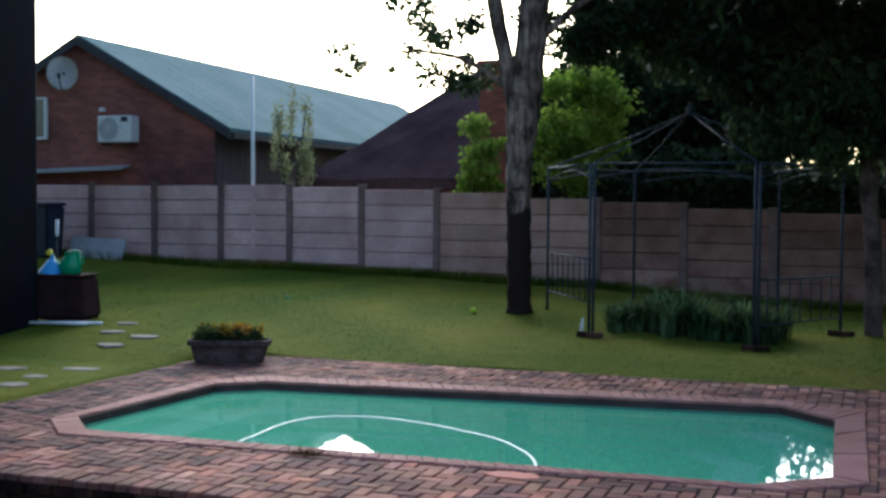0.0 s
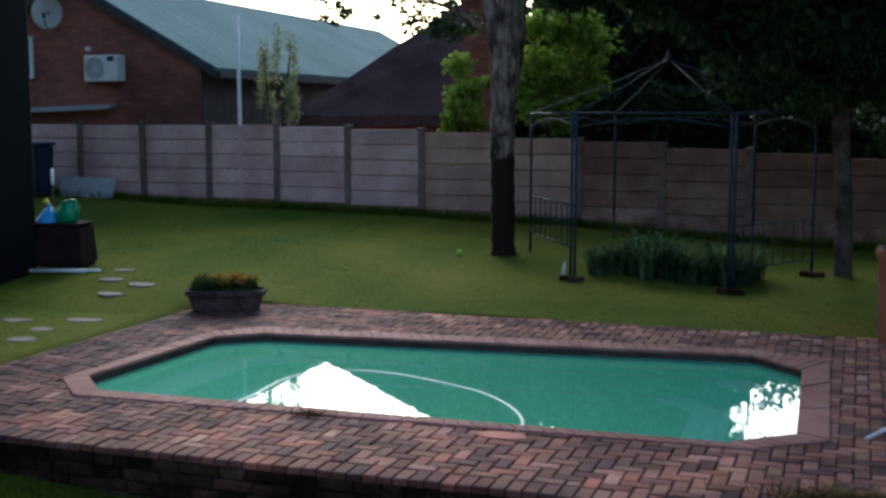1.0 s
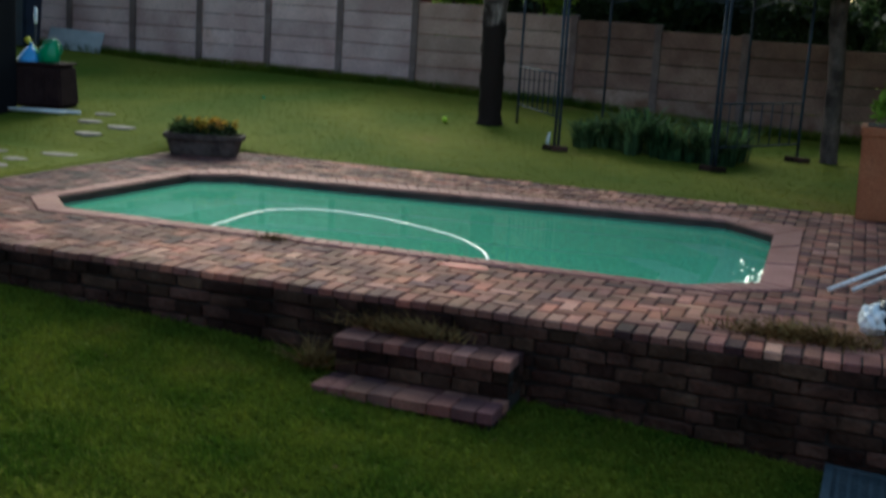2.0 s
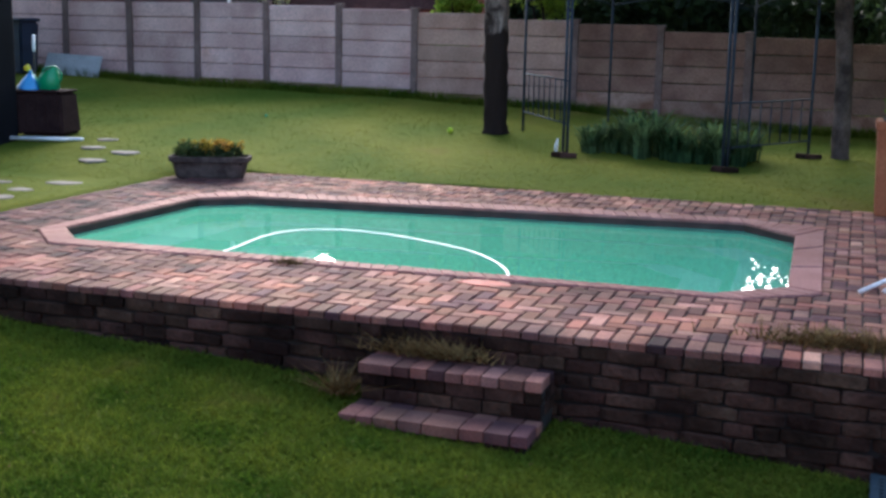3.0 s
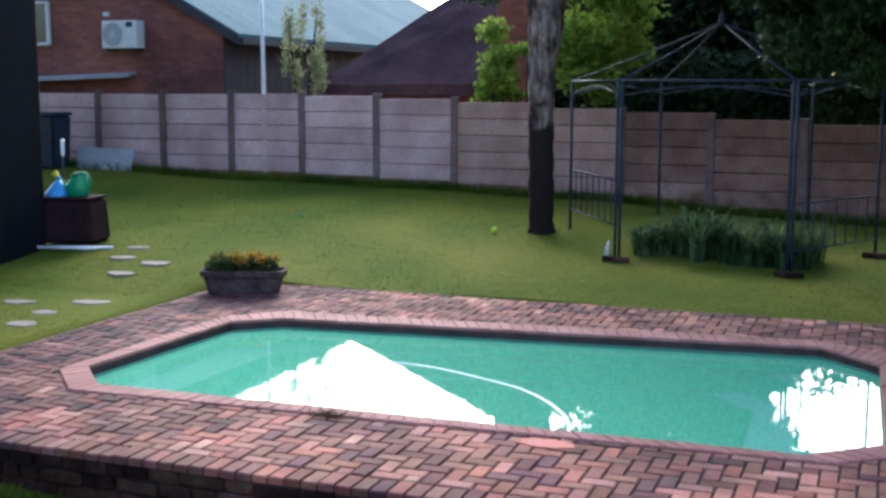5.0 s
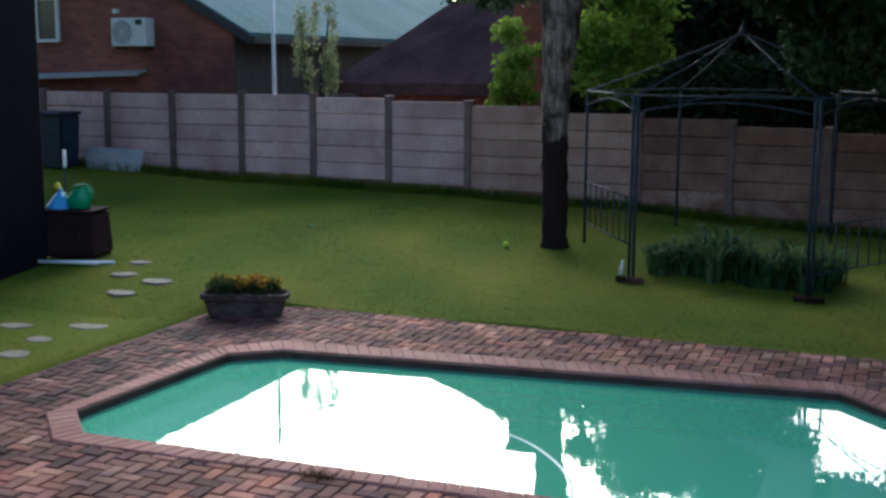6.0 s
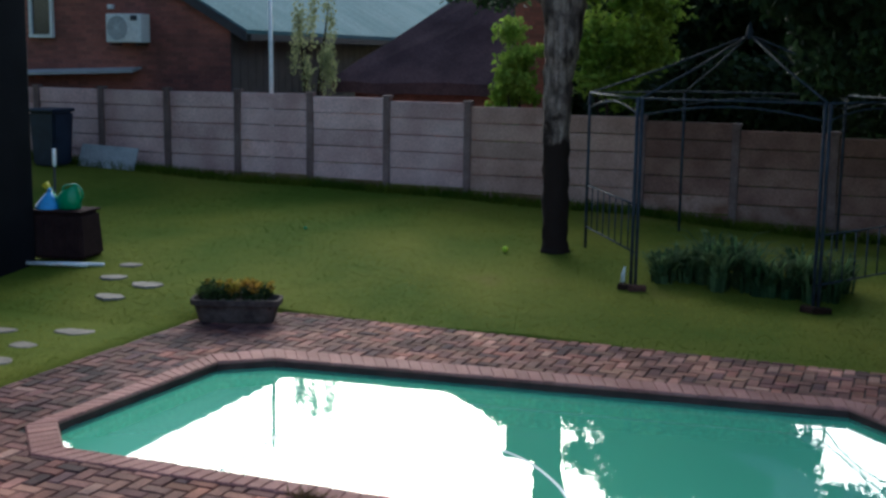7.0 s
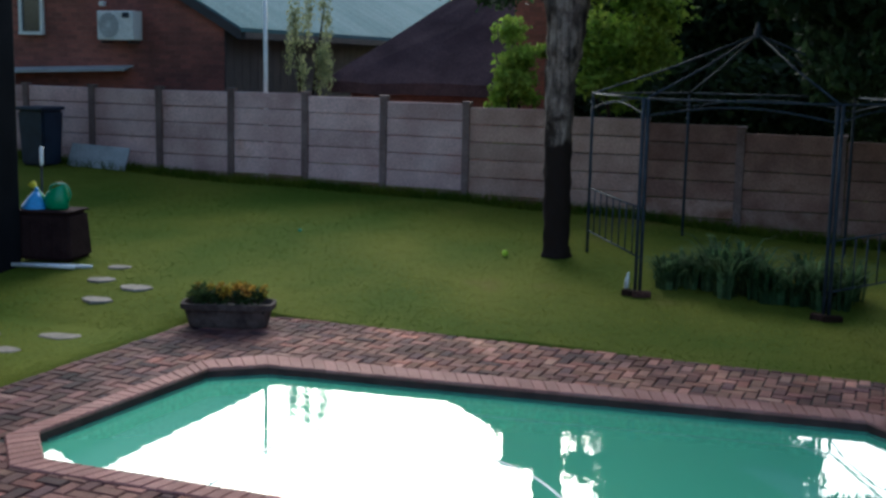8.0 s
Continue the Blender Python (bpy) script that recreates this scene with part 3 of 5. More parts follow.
def coping_and_pool():
    pool = thing("swimming_pool", W(4.2, -10.5, 0), "in-ground swimming pool with chamfered corners and green plaster", "swimming pool", turn=0)
    base = pool.matrix_world.inverted()
    # shell with a seat at each end
    rim = [((p[0] - 4.2) * 1.004 + 4.2, (p[1] + 10.5) * 1.008 - 10.5) for p in INNER]
    bm = bmesh.new()
    levels = [(-0.017, 1.0), (-0.12, 1.0)]
    rings = [[bm.verts.new((*p, z)) for p in rim] for z, _ in levels]
    for a, b in zip(rings, rings[1:]):
        for i in range(8):
            bm.faces.new((a[i], a[(i + 1) % 8], b[(i + 1) % 8], b[i]))
    bmesh.ops.transform(bm, matrix=base @ POOL_TURN, verts=bm.verts)
    part("waterline_band", bm, M_BAND, pool, "dark brick band at the waterline")
    bm = bmesh.new()

    def at(f, z, ends):
        """An outline of the basin drawn in by f at the ends and a little at the sides."""
        return [bm.verts.new((p[0] + (ends if p[0] < 4.2 else -ends), p[1] + (f if p[1] < -10.5 else -f), z)) for p in rim]
    rs = [at(0, -0.12, 0), at(0.01, -0.26, 0.02), at(0.03, -0.28, 0.50), at(0.05, -0.48, 0.66), at(0.07, -0.50, 1.05), at(0.10, -0.95, 1.15), at(0.16, -1.25, 2.2)]
    for k, (a, b) in enumerate(zip(rs, rs[1:])):
        for i in range(8):
            f = bm.faces.new((a[i], a[(i + 1) % 8], b[(i + 1) % 8], b[i]))
            f.material_index = 1 if k in (1, 3) else 0
    bm.faces.new(rs[-1])
    bmesh.ops.transform(bm, matrix=base @ POOL_TURN, verts=bm.verts)
    part("basin", bm, M_PLASTER, pool, "turquoise-green plastered basin with paler seats at both ends").data.materials.append(M_SEAT)
    # coping bricks
    cop = thing("pool_coping", W(4.2, -10.5, 0), "pinkish-red clay coping bricks round the pool edge", "pool coping")
    rnd = random.Random(9)
    for i in range(8):
        j = (i + 1) % 8
        o0, o1, i0, i1 = (Vector((*p, 0)) for p in (OUTER[i], OUTER[j], INNER[i], INNER[j]))
        length = (o1 - o0).length
        k = 3 if i == 4 else max(2, round(length / 0.118))
        for s in range(k):
            a, b = (s + 0.03) / k, (s + 0.97) / k
            q = [i0.lerp(i1, a), i0.lerp(i1, b), o0.lerp(o1, b), o0.lerp(o1, a)]
            c = sum(q, Vector()) / 4
            bm = bmesh.new()
            prism(bm, [(p.x - c.x, p.y - c.y) for p in q], -0.016, 0.014 + rnd.uniform(-0.002, 0.002), 0.010)
            ob = part("coping_brick", bm, M_COPING, cop)
            ob.matrix_parent_inverse = cop.matrix_world.inverted()
            ob.matrix_world = POOL_TURN @ Matrix.Translation(c)
    # mortar bed below the coping
    bm = bmesh.new()
    o = [bm.verts.new((*p, 0.004)) for p in OUTER]
    n = [bm.verts.new((*p, 0.004)) for p in rim]
    d = [bm.verts.new((*p, -0.016)) for p in rim]
    for i in range(8):
        j = (i + 1) % 8
        bm.faces.new((o[i], o[j], n[j], n[i]))
        bm.faces.new((n[i], n[j], d[j], d[i]))
    bmesh.ops.transform(bm, matrix=base @ POOL_TURN, verts=bm.verts)
    part("mortar_bed", bm, M_COPING, cop)
    # water
    bm = bmesh.new()
    bm.faces.new([bm.verts.new((*p, -0.082)) for p in rim])
    w = in_pool("water", bm, M_WATER)
    if w.data.polygons[0].normal.z < 0:
        w.data.flip_normals()
    tagged(w, "still milky green pool water reflecting the sky", "water", kind="structure")
    # cleaner hose afloat
    pts = [(2.62, -11.95), (2.62, -11.52), (2.59, -10.90), (2.74, -10.50), (3.13, -10.30), (3.62, -10.35), (4.15, -10.57), (4.60, -10.83), (4.97, -11.24), (5.18, -11.63), (5.28, -12.05)]
    bm = bmesh.new()
    tube(bm, [W(u, v, -0.094) for u, v in curve_points_2d(pts, 8)], 0.018, 8)
    tagged(part("pool_hose", bm, M_HOSE, shade=True), "white ribbed pool cleaner hose floating in an arc", "hose")


def curve_points_2d(pts, n):
    return [(p.x, p.y) for p in curve_points([(a, b, 0) for a, b in pts], n)]


coping_and_pool()
PAVE = paving()


def steps():
    """Two brick steps up to the terrace."""
    st = thing("steps", W(5.50, -14.08, -0.6), "two worn red brick garden steps up to the pool terrace", "steps")
    inv = st.matrix_world.inverted()
    rnd = random.Random(4)
    bm = bmesh.new()
    box(bm, (5.50, -13.885, -0.50), (1.19, 0.28, 0.49))
    box(bm, (5.50, -14.215, -0.62), (1.19, 0.30, 0.25))
    bmesh.ops.transform(bm, matrix=inv @ POOL_TURN, verts=bm.verts)
    part("core", bm, M_MORTAR, st)
    def lay(u0, u1, v0, v1, z0, z1, material):
        b = bmesh.new()
        box(b, (0, 0, 0), (u1 - u0, v1 - v0, z1 - z0), bevel=0.008)
        ob = part("brick", b, material, st)
        ob.matrix_world = POOL_TURN @ Matrix.Translation(((u0 + u1) / 2, (v0 + v1) / 2, (z0 + z1) / 2)) @ pose(0, 0, 0, rnd.uniform(-1, 1), rnd.uniform(-1, 1), rnd.uniform(-1.2, 1.2))
    for top, front, back in ((-0.22, -14.055, EDGE), (-0.46, -14.385, -14.055)):
        u = 4.89
        k = 0
        while u < 6.08:
            w = rnd.choice((0.115, 0.235, 0.118, 0.16))
            w = min(w, 6.11 - u)
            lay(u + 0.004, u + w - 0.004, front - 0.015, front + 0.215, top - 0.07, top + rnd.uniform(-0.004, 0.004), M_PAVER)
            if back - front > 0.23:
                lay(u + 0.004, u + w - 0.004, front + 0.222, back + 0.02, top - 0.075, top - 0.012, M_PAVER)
            u += w
        # risers take the shade-darkened face brick, treads the paler paver
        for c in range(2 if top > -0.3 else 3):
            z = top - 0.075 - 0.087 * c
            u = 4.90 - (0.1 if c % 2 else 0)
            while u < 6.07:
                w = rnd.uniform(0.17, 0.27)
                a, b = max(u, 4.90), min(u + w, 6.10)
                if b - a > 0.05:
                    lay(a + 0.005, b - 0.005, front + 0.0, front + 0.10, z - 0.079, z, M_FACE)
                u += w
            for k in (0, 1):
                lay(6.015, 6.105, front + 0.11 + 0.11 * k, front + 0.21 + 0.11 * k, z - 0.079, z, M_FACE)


steps()


# ---- small gear
def stone_blob(bm, rx, ry, rz, seed, sub=2):
    r = bmesh.ops.create_icosphere(bm, subdivisions=sub, radius=1.0)
    for v in r["verts"]:
        k = 1 + 0.18 * noise.noise(v.co * 1.7 + Vector((seed, 0, 0)))
        v.co = Vector((v.co.x * rx, v.co.y * ry, v.co.z * rz)) * k
    return bm


def stepping_stones():
    rnd = random.Random(2)
    for x, y, rx, ry in ((-1.67, -7.76, 0.20, 0.15), (-1.52, -7.22, 0.24, 0.16), (-2.11, -7.09, 0.18, 0.13), (-2.27, -6.51, 0.16, 0.12), (-1.21, -8.99, 0.24, 0.14), (-1.97, -9.28, 0.20, 0.14), (-1.31, -9.71, 0.17, 0.12), (-1.05, -10.39, 0.20, 0.15)):
        bm = bmesh.new()
        k = 9
        poly = [(rx * (1 + rnd.uniform(-0.2, 0.15)) * math.cos(2 * math.pi * i / k), ry * (1 + rnd.uniform(-0.2, 0.15)) * math.sin(2 * math.pi * i / k)) for i in range(k)]
        prism(bm, poly, -0.05, 0.012, 0.010)
        ob = part("stepping_stone", bm, M_STONE)
        ob.matrix_world = Matrix.Translation((x, y, float(lawn(x, y)))) @ Matrix.Rotation(rnd.uniform(-0.3, 0.3), 4, "Z")
        tagged(ob, "pale irregular flat stepping stone set in the lawn", "stepping stone", "stepping stones in the lawn")


stepping_stones()


def trough():
    """Weathered oblong trough with orange-green bedding plants."""
    x, y = 0.13, -7.90
    th = thing("planter_trough", (x, y, float(lawn(x, y)) - 0.01), "weathered dark concrete trough planted with orange-green foliage", "planter", turn=radians(20))
    bm = bmesh.new()
    prof = [(0.40, 0.0), (0.42, 0.03), (0.465, 0.20), (0.50, 0.215), (0.505, 0.275), (0.47, 0.28), (0.455, 0.22), (0.44, 0.20)]
    rings = []
    for w, z in prof:
        d = w - 0.27
        pts = []
        for k in range(24):
            a = 2 * math.pi * k / 24
            ca, sa = math.cos(a), math.sin(a)
            pts.append(bm.verts.new((w * math.copysign(abs(ca) ** 0.45, ca), d * math.copysign(abs(sa) ** 0.45, sa), z)))
        rings.append(pts)
    for a, b in zip(rings, rings[1:]):
        for k in range(24):
            bm.faces.new((a[k], a[(k + 1) % 24], b[(k + 1) % 24], b[k]))
    bm.faces.new(rings[0][::-1])
    part("pot", bm, M_STONEPOT, th)
    bm = bmesh.new()
    box(bm, (0, 0, 0.20), (0.82, 0.34, 0.05), bevel=0.01)
    part("soil", bm, M_BED, th)
    rng = np.random.default_rng(12)
    bl = [(rng.uniform(-0.38, 0.38), rng.uniform(-0.13, 0.13), 0.34, 0.09, 0.08, 0.10) for _ in range(24)]
    g = new("foliage", raw_mesh("foliage", leaf_cloud(bl, 1500, 0.030, rng), 4, M_LEAF_M))
    g.parent = th
    bl = [(rng.uniform(-0.40, 0.40), rng.uniform(-0.13, 0.13), 0.41, 0.055, 0.06, 0.07) for _ in range(26)]
    g = new("blossom", raw_mesh("blossom", leaf_cloud(bl, 1100, 0.024, rng), 4, M_BLOSSOM))
    g.parent = th
    g["label"] = "orange and yellow-green blossom tips"


trough()


def ball():
    z = float(lawn(1.94, -3.83))
    bm = bmesh.new()
    bmesh.ops.create_uvsphere(bm, u_segments=16, v_segments=10, radius=0.042)
    b = part("tennis_ball", bm, M_BALL, shade=True)
    b.location = (1.94, -3.83, z + 0.045)
    tagged(b, "yellow-green tennis ball lying on the lawn", "ball")
    bm = bmesh.new()
    stone_blob(bm, 0.035, 0.03, 0.025, 3, 1)
    b = part("small_toy", bm, M_GREENPL)
    b.location = (-1.14, -3.81, float(lawn(-1.14, -3.81)) + 0.03)
    tagged(b, "small bright green plastic toy on the lawn", "toy")


ball()


# ---- trees
def tree(name, place, label, trunk, limbs, bark, low_bark, split, blobs, count, size, leaf, seed, droop=0.0):
    """trunk: (x, y, z, radius) upward; the foot up to split has a bark of its own."""
    th = thing(name, place, label, "tree")
    pts = curve_points([t[:3] for t in trunk], 6)
    rad = np.interp(np.linspace(0, 1, len(pts)), np.linspace(0, 1, len(trunk)), [t[3] for t in trunk])
    cut = next((i for i, p in enumerate(pts) if p.z > split), 0)
    if cut > 1:
        bm = bmesh.new()
        tube(bm, pts[:cut + 1], list(rad[:cut + 1]), 16, wob=0.25)
        part("trunk_foot", bm, low_bark, th, "dark lower bark", shade=True)
    bm = bmesh.new()
    tube(bm, pts[max(cut, 0):], list(rad[max(cut, 0):]), 16, wob=0.25)
    part("trunk", bm, bark, th, shade=True)
    for l in limbs:
        bm = bmesh.new()
        p = curve_points([q[:3] for q in l], 6)
        r = np.interp(np.linspace(0, 1, len(p)), np.linspace(0, 1, len(l)), [q[3] for q in l])
        tube(bm, p, list(r), 9, wob=0.25)
        part("limb", bm, bark, th, shade=True)
    rng = np.random.default_rng(seed)
    me = raw_mesh("crown", leaf_cloud(blobs, count, size, rng, droop), 4, leaf)
    c = new("crown", me)
    c.parent = th
    return th


def lumps(rng, n, lo, hi, r0, r1):
    out = []
    for _ in range(n):
        r = rng.uniform(r0, r1)
        out.append((*[rng.uniform(a, b) for a, b in zip(lo, hi)], r, r, r * rng.uniform(0.6, 0.9)))
    return out


def main_tree():
    rng = np.random.default_rng(21)
    z = 0.36
    trunk = [(0, 0, -0.1, 0.21), (0, 0, 0.05, 0.185), (-0.01, 0, 0.8, 0.178), (-0.02, 0, 1.6, 0.18), (-0.01, 0, 2.3, 0.20), (0.03, 0, 2.8, 0.245), (0.10, 0.0, 3.6, 0.24), (0.22, 0.05, 4.8, 0.22), (0.32, 0.1, 6.2, 0.20), (0.4, 0.1, 8.5, 0.14), (0.5, 0.2, 10.0, 0.08)]
    limbs = [[(-0.05, 0, 2.7, 0.13), (-0.16, -0.05, 3.4, 0.13), (-0.36, -0.1, 4.4, 0.12), (-0.62, -0.1, 6.0, 0.10), (-0.9, -0.1, 7.8, 0.06)],
             [(-0.20, -0.05, 3.3, 0.05), (-0.9, -0.2, 3.75, 0.035), (-1.9, -0.3, 3.85, 0.022), (-3.0, -0.35, 3.55, 0.010)],
             [(-0.45, -0.1, 4.9, 0.05), (-1.0, -0.3, 5.3, 0.03), (-1.6, -0.4, 5.0, 0.02), (-2.0, -0.4, 4.6, 0.01)],
             [(0.3, 0.1, 6.3, 0.09), (1.1, 0.1, 7.0, 0.06), (2.1, 0.0, 7.4, 0.03)],
             [(0.3, 0.1, 7.2, 0.08), (-0.8, 0.3, 8.3, 0.05), (-2.0, 0.3, 9.0, 0.03)]]
    bl = lumps(rng, 30, (-1.9, -0.8, 3.35), (-0.5, 0.5, 5.4), 0.12, 0.34)
    bl += lumps(rng, 16, (-1.0, -1.0, 4.8), (-0.2, 0.6, 6.2), 0.2, 0.4)
    bl += lumps(rng, 12, (-3.1, -0.5, 3.45), (-1.7, -0.2, 4.0), 0.06, 0.16)
    bl += lumps(rng, 34, (-2.2, -2, 8.6), (2.4, 2, 11.5), 0.4, 0.8)
    bl += lumps(rng, 14, (0.6, -0.6, 6.6), (2.4, 0.6, 7.8), 0.2, 0.4)
    bl += lumps(rng, 34, (0.7, -0.2, 3.75), (3.2, 1.6, 5.6), 0.25, 0.5)
    limbs.append([(0.15, 0, 3.9, 0.07), (0.9, 0.3, 4.6, 0.05), (1.8, 0.6, 5.0, 0.03), (2.7, 0.8, 4.7, 0.015)])
    tree("garden_tree", (2.55, -3.5, z), "tall garden tree with pale flaking bark and dark foot", trunk, limbs, M_BARK_T, M_BARK_D, -1, bl, 42000, 0.06, M_LEAF_D, 31)

    th = next(o for o in scene.collection.objects if o.name == "garden_tree")
    low = lumps(rng, 74, (0.5, -0.1, 3.7), (3.3, 2.2, 5.8), 0.28, 0.55) + lumps(rng, 10, (-0.3, 0.3, 4.3), (0.6, 1.2, 5.6), 0.2, 0.35)
    h = new("lower_foliage", raw_mesh("lower_foliage", leaf_cloud(low, 26000, 0.07, rng, 0.8), 4, M_LEAF_D))
    h.parent = th
    h["label"] = "dark drooping lower foliage"


main_tree()


def right_tree():
    rng = np.random.default_rng(22)
    trunk = [(0, 0, -0.1, 0.16), (0, 0, 0.1, 0.13), (-0.03, 0, 1.2, 0.115), (-0.08, 0, 2.2, 0.11), (-0.06, 0, 3.4, 0.10), (0.05, 0, 5, 0.08), (0.2, 0, 7, 0.05)]
    limbs = [[(-0.06, 0, 1.3, 0.05), (-0.16, -0.05, 1.9, 0.045), (-0.20, -0.05, 2.6, 0.04), (-0.3, 0, 3.6, 0.03)],
             [(-0.05, 0, 2.6, 0.05), (0.3, 0.2, 3.4, 0.04), (0.9, 0.3, 4.3, 0.025)],
             [(-0.07, 0, 2.8, 0.05), (-0.6, -0.2, 3.6, 0.04), (-1.2, -0.2, 4.2, 0.02)]]
    # last two groups: canopy mostly out of view, added to shade the right side
    bl = lumps(rng, 64, (-2.2, -0.8, 2.95), (0.8, 1.4, 5.0), 0.25, 0.5) + lumps(rng, 30, (0.6, -0.6, 2.7), (2.8, 1.6, 5.0), 0.22, 0.5) + lumps(rng, 110, (-1.9, -4.0, 4.8), (6.5, 5.0, 8.6), 0.6, 1.1) + lumps(rng, 40, (1.2, -6.5, 3.2), (6.5, 5.0, 5.5), 0.6, 1.0)
    tree("slender_tree", (7.55, -3.3, 0.12), "slender tree with forked pale trunk and feathery dark foliage", trunk, limbs, M_BARK_P, M_BARK_D, -1, bl, 120000, 0.12, M_LEAF_D, 32, droop=0.8)
    th = next(o for o in scene.collection.objects if o.name == "slender_tree")
    low = lumps(rng, 140, (-1.8, -0.5, 2.65), (1.4, 1.3, 4.4), 0.24, 0.42)
    g = new("lower_foliage", raw_mesh("lower_foliage", leaf_cloud(low, 48000, 0.085, rng, 0.8), 4, M_LEAF_D))
    g.parent = th
    hang = lumps(rng, 32, (-1.2, -1.0, 2.5), (1.6, -0.2, 4.6), 0.16, 0.42)
    h = new("hanging_foliage", raw_mesh("hanging_foliage", leaf_cloud(hang, 7000, 0.05, rng, 1.6), 4, M_LEAF_M))
    h.parent = th
    h["label"] = "lighter green trailing foliage"


right_tree()


def back_trees():
    """The dark belt of trees behind the boundary wall, carried on unseen to the right."""
    rng = np.random.default_rng(23)
    # last three stand out of view on the right, added for shade
    spots = ((1.9, 5.6, 5.3, 1.8), (3.7, 5.8, 6.8, 1.7), (10.0, 6.0, 7.0, 2.0), (2.5, 10.1, 6.2, 2.3), (11.8, 10.4, 7.0, 2.6), (12.6, 1.4, 7.5, 2.3), (14.1, -3.6, 7.5, 2.4), (15.5, -8.6, 7.0, 2.4))
    for i, (x, y, h, r) in enumerate(spots):
        trunk = [(0, 0, -0.3, 0.24), (0.05, 0, 1.5, 0.2), (0.1, 0.1, h * 0.5, 0.15), (0.0, 0, h * 0.85, 0.06)]
        limbs = [[(0.05, 0, 2.0, 0.09), (0.7 * math.cos(a), 0.7 * math.sin(a), 3.2, 0.06), (r * 0.7 * math.cos(a), r * 0.7 * math.sin(a), h * 0.6, 0.03)] for a in (0.4, 2.4, 4.2)]
        bl = lumps(rng, 40, (-r, -r, 1.6), (r, r, h * 0.86), 0.45, 0.95) + lumps(rng, 8, (-r, -r * 0.6, h * 0.8), (r, r * 0.6, h), 0.25, 0.5)
        tree("boundary_tree", (x, y, 0.1), "dense dark evergreen tree at the garden boundary", trunk, limbs, M_BARK_D, M_BARK_D, -1, bl, 30000, 0.12, M_LEAF_M if i == 0 else M_LEAF_D, 40 + i)
    # dense undergrowth at the back
    bl = [(x, 12.5 + rng.uniform(-1, 1), rng.uniform(0.5, 2.6 if 4.2 < x < 8.6 else 5.2), 1.5, 1.0, 1.2) for x in np.linspace(-1.6, 20, 64)]
    bl += [(x, 11.0 + rng.uniform(-0.5, 0.5), z, 0.9, 0.7, 0.8) for x in np.linspace(-2.4, 1.0, 9) for z in (0.8, 1.9, 3.0, 4.0)]
    bl += [(x, rng.uniform(2.6, 4.0), rng.uniform(0.6, 2.6), 0.8, 0.6, 0.8) for x in np.linspace(1.6, 14, 48)]
    ob = new("hedge", raw_mesh("hedge", leaf_cloud(bl, 90000, 0.12, rng), 4, M_LEAF_D))
    tagged(ob, "dense dark undergrowth and far trees behind the wall", "far woods", kind="stuff")


back_trees()


def bush(name, place, label, blobs, count, size, leaf, seed, droop=0.0, stems=4):
    th = thing(name, place, label, "bush")
    rnd = random.Random(seed)
    for _ in range(stems):
        b = blobs[rnd.randrange(len(blobs))]
        bm = bmesh.new()
        tube(bm, curve_points([(rnd.uniform(-0.1, 0.1), rnd.uniform(-0.1, 0.1), -0.1), (b[0] * 0.4, b[1] * 0.4, b[2] * 0.5), b[:3]], 5), [0.05 - 0.004 * i for i in range(11)], 7)
        part("stem", bm, M_BARK_D, th, shade=True)
    rng = np.random.default_rng(seed)
    c = new("foliage", raw_mesh("foliage", leaf_cloud(blobs, count, size, rng, droop), 4, leaf))
    c.parent = th


def bushes():
    rng = np.random.default_rng(24)
    bush("bright_bush", (2.25, 1.5, 0.2), "large bright yellow-green leafy bush behind the wall", lumps(rng, 26, (-0.75, -0.4, 2.1), (0.8, 0.5, 4.4), 0.25, 0.5), 7000, 0.075, M_LEAF_B, 51)
    bush("bright_bush", (0.55, 1.1, 0.3), "yellow-green bamboo-like bush above the wall", lumps(rng, 14, (-0.35, -0.3, 1.2), (0.35, 0.3, 3.7), 0.18, 0.34), 5000, 0.06, M_LEAF_B, 52, droop=1.2)
    bl = [(rng.uniform(-0.45, 0.42), rng.uniform(-0.2, 0.2), rng.uniform(2.0, 3.4), rng.uniform(0.10, 0.18), 0.14, rng.uniform(0.3, 0.5)) for _ in range(15)]
    bush("weeping_shrub", (-3.62, 1.2, 0.5), "pale grey-green weeping shrub trailing above the wall", bl, 2400, 0.036, M_LEAF_P, 53, droop=2.5, stems=5)


bushes()


# ---- neighbour's house with gable, blue-grey roof
HOUSE_M = Matrix.Translation((-7.96, 0.5, 0))
AP, AZ, SLOPE = -0.15, 5.35, 0.555


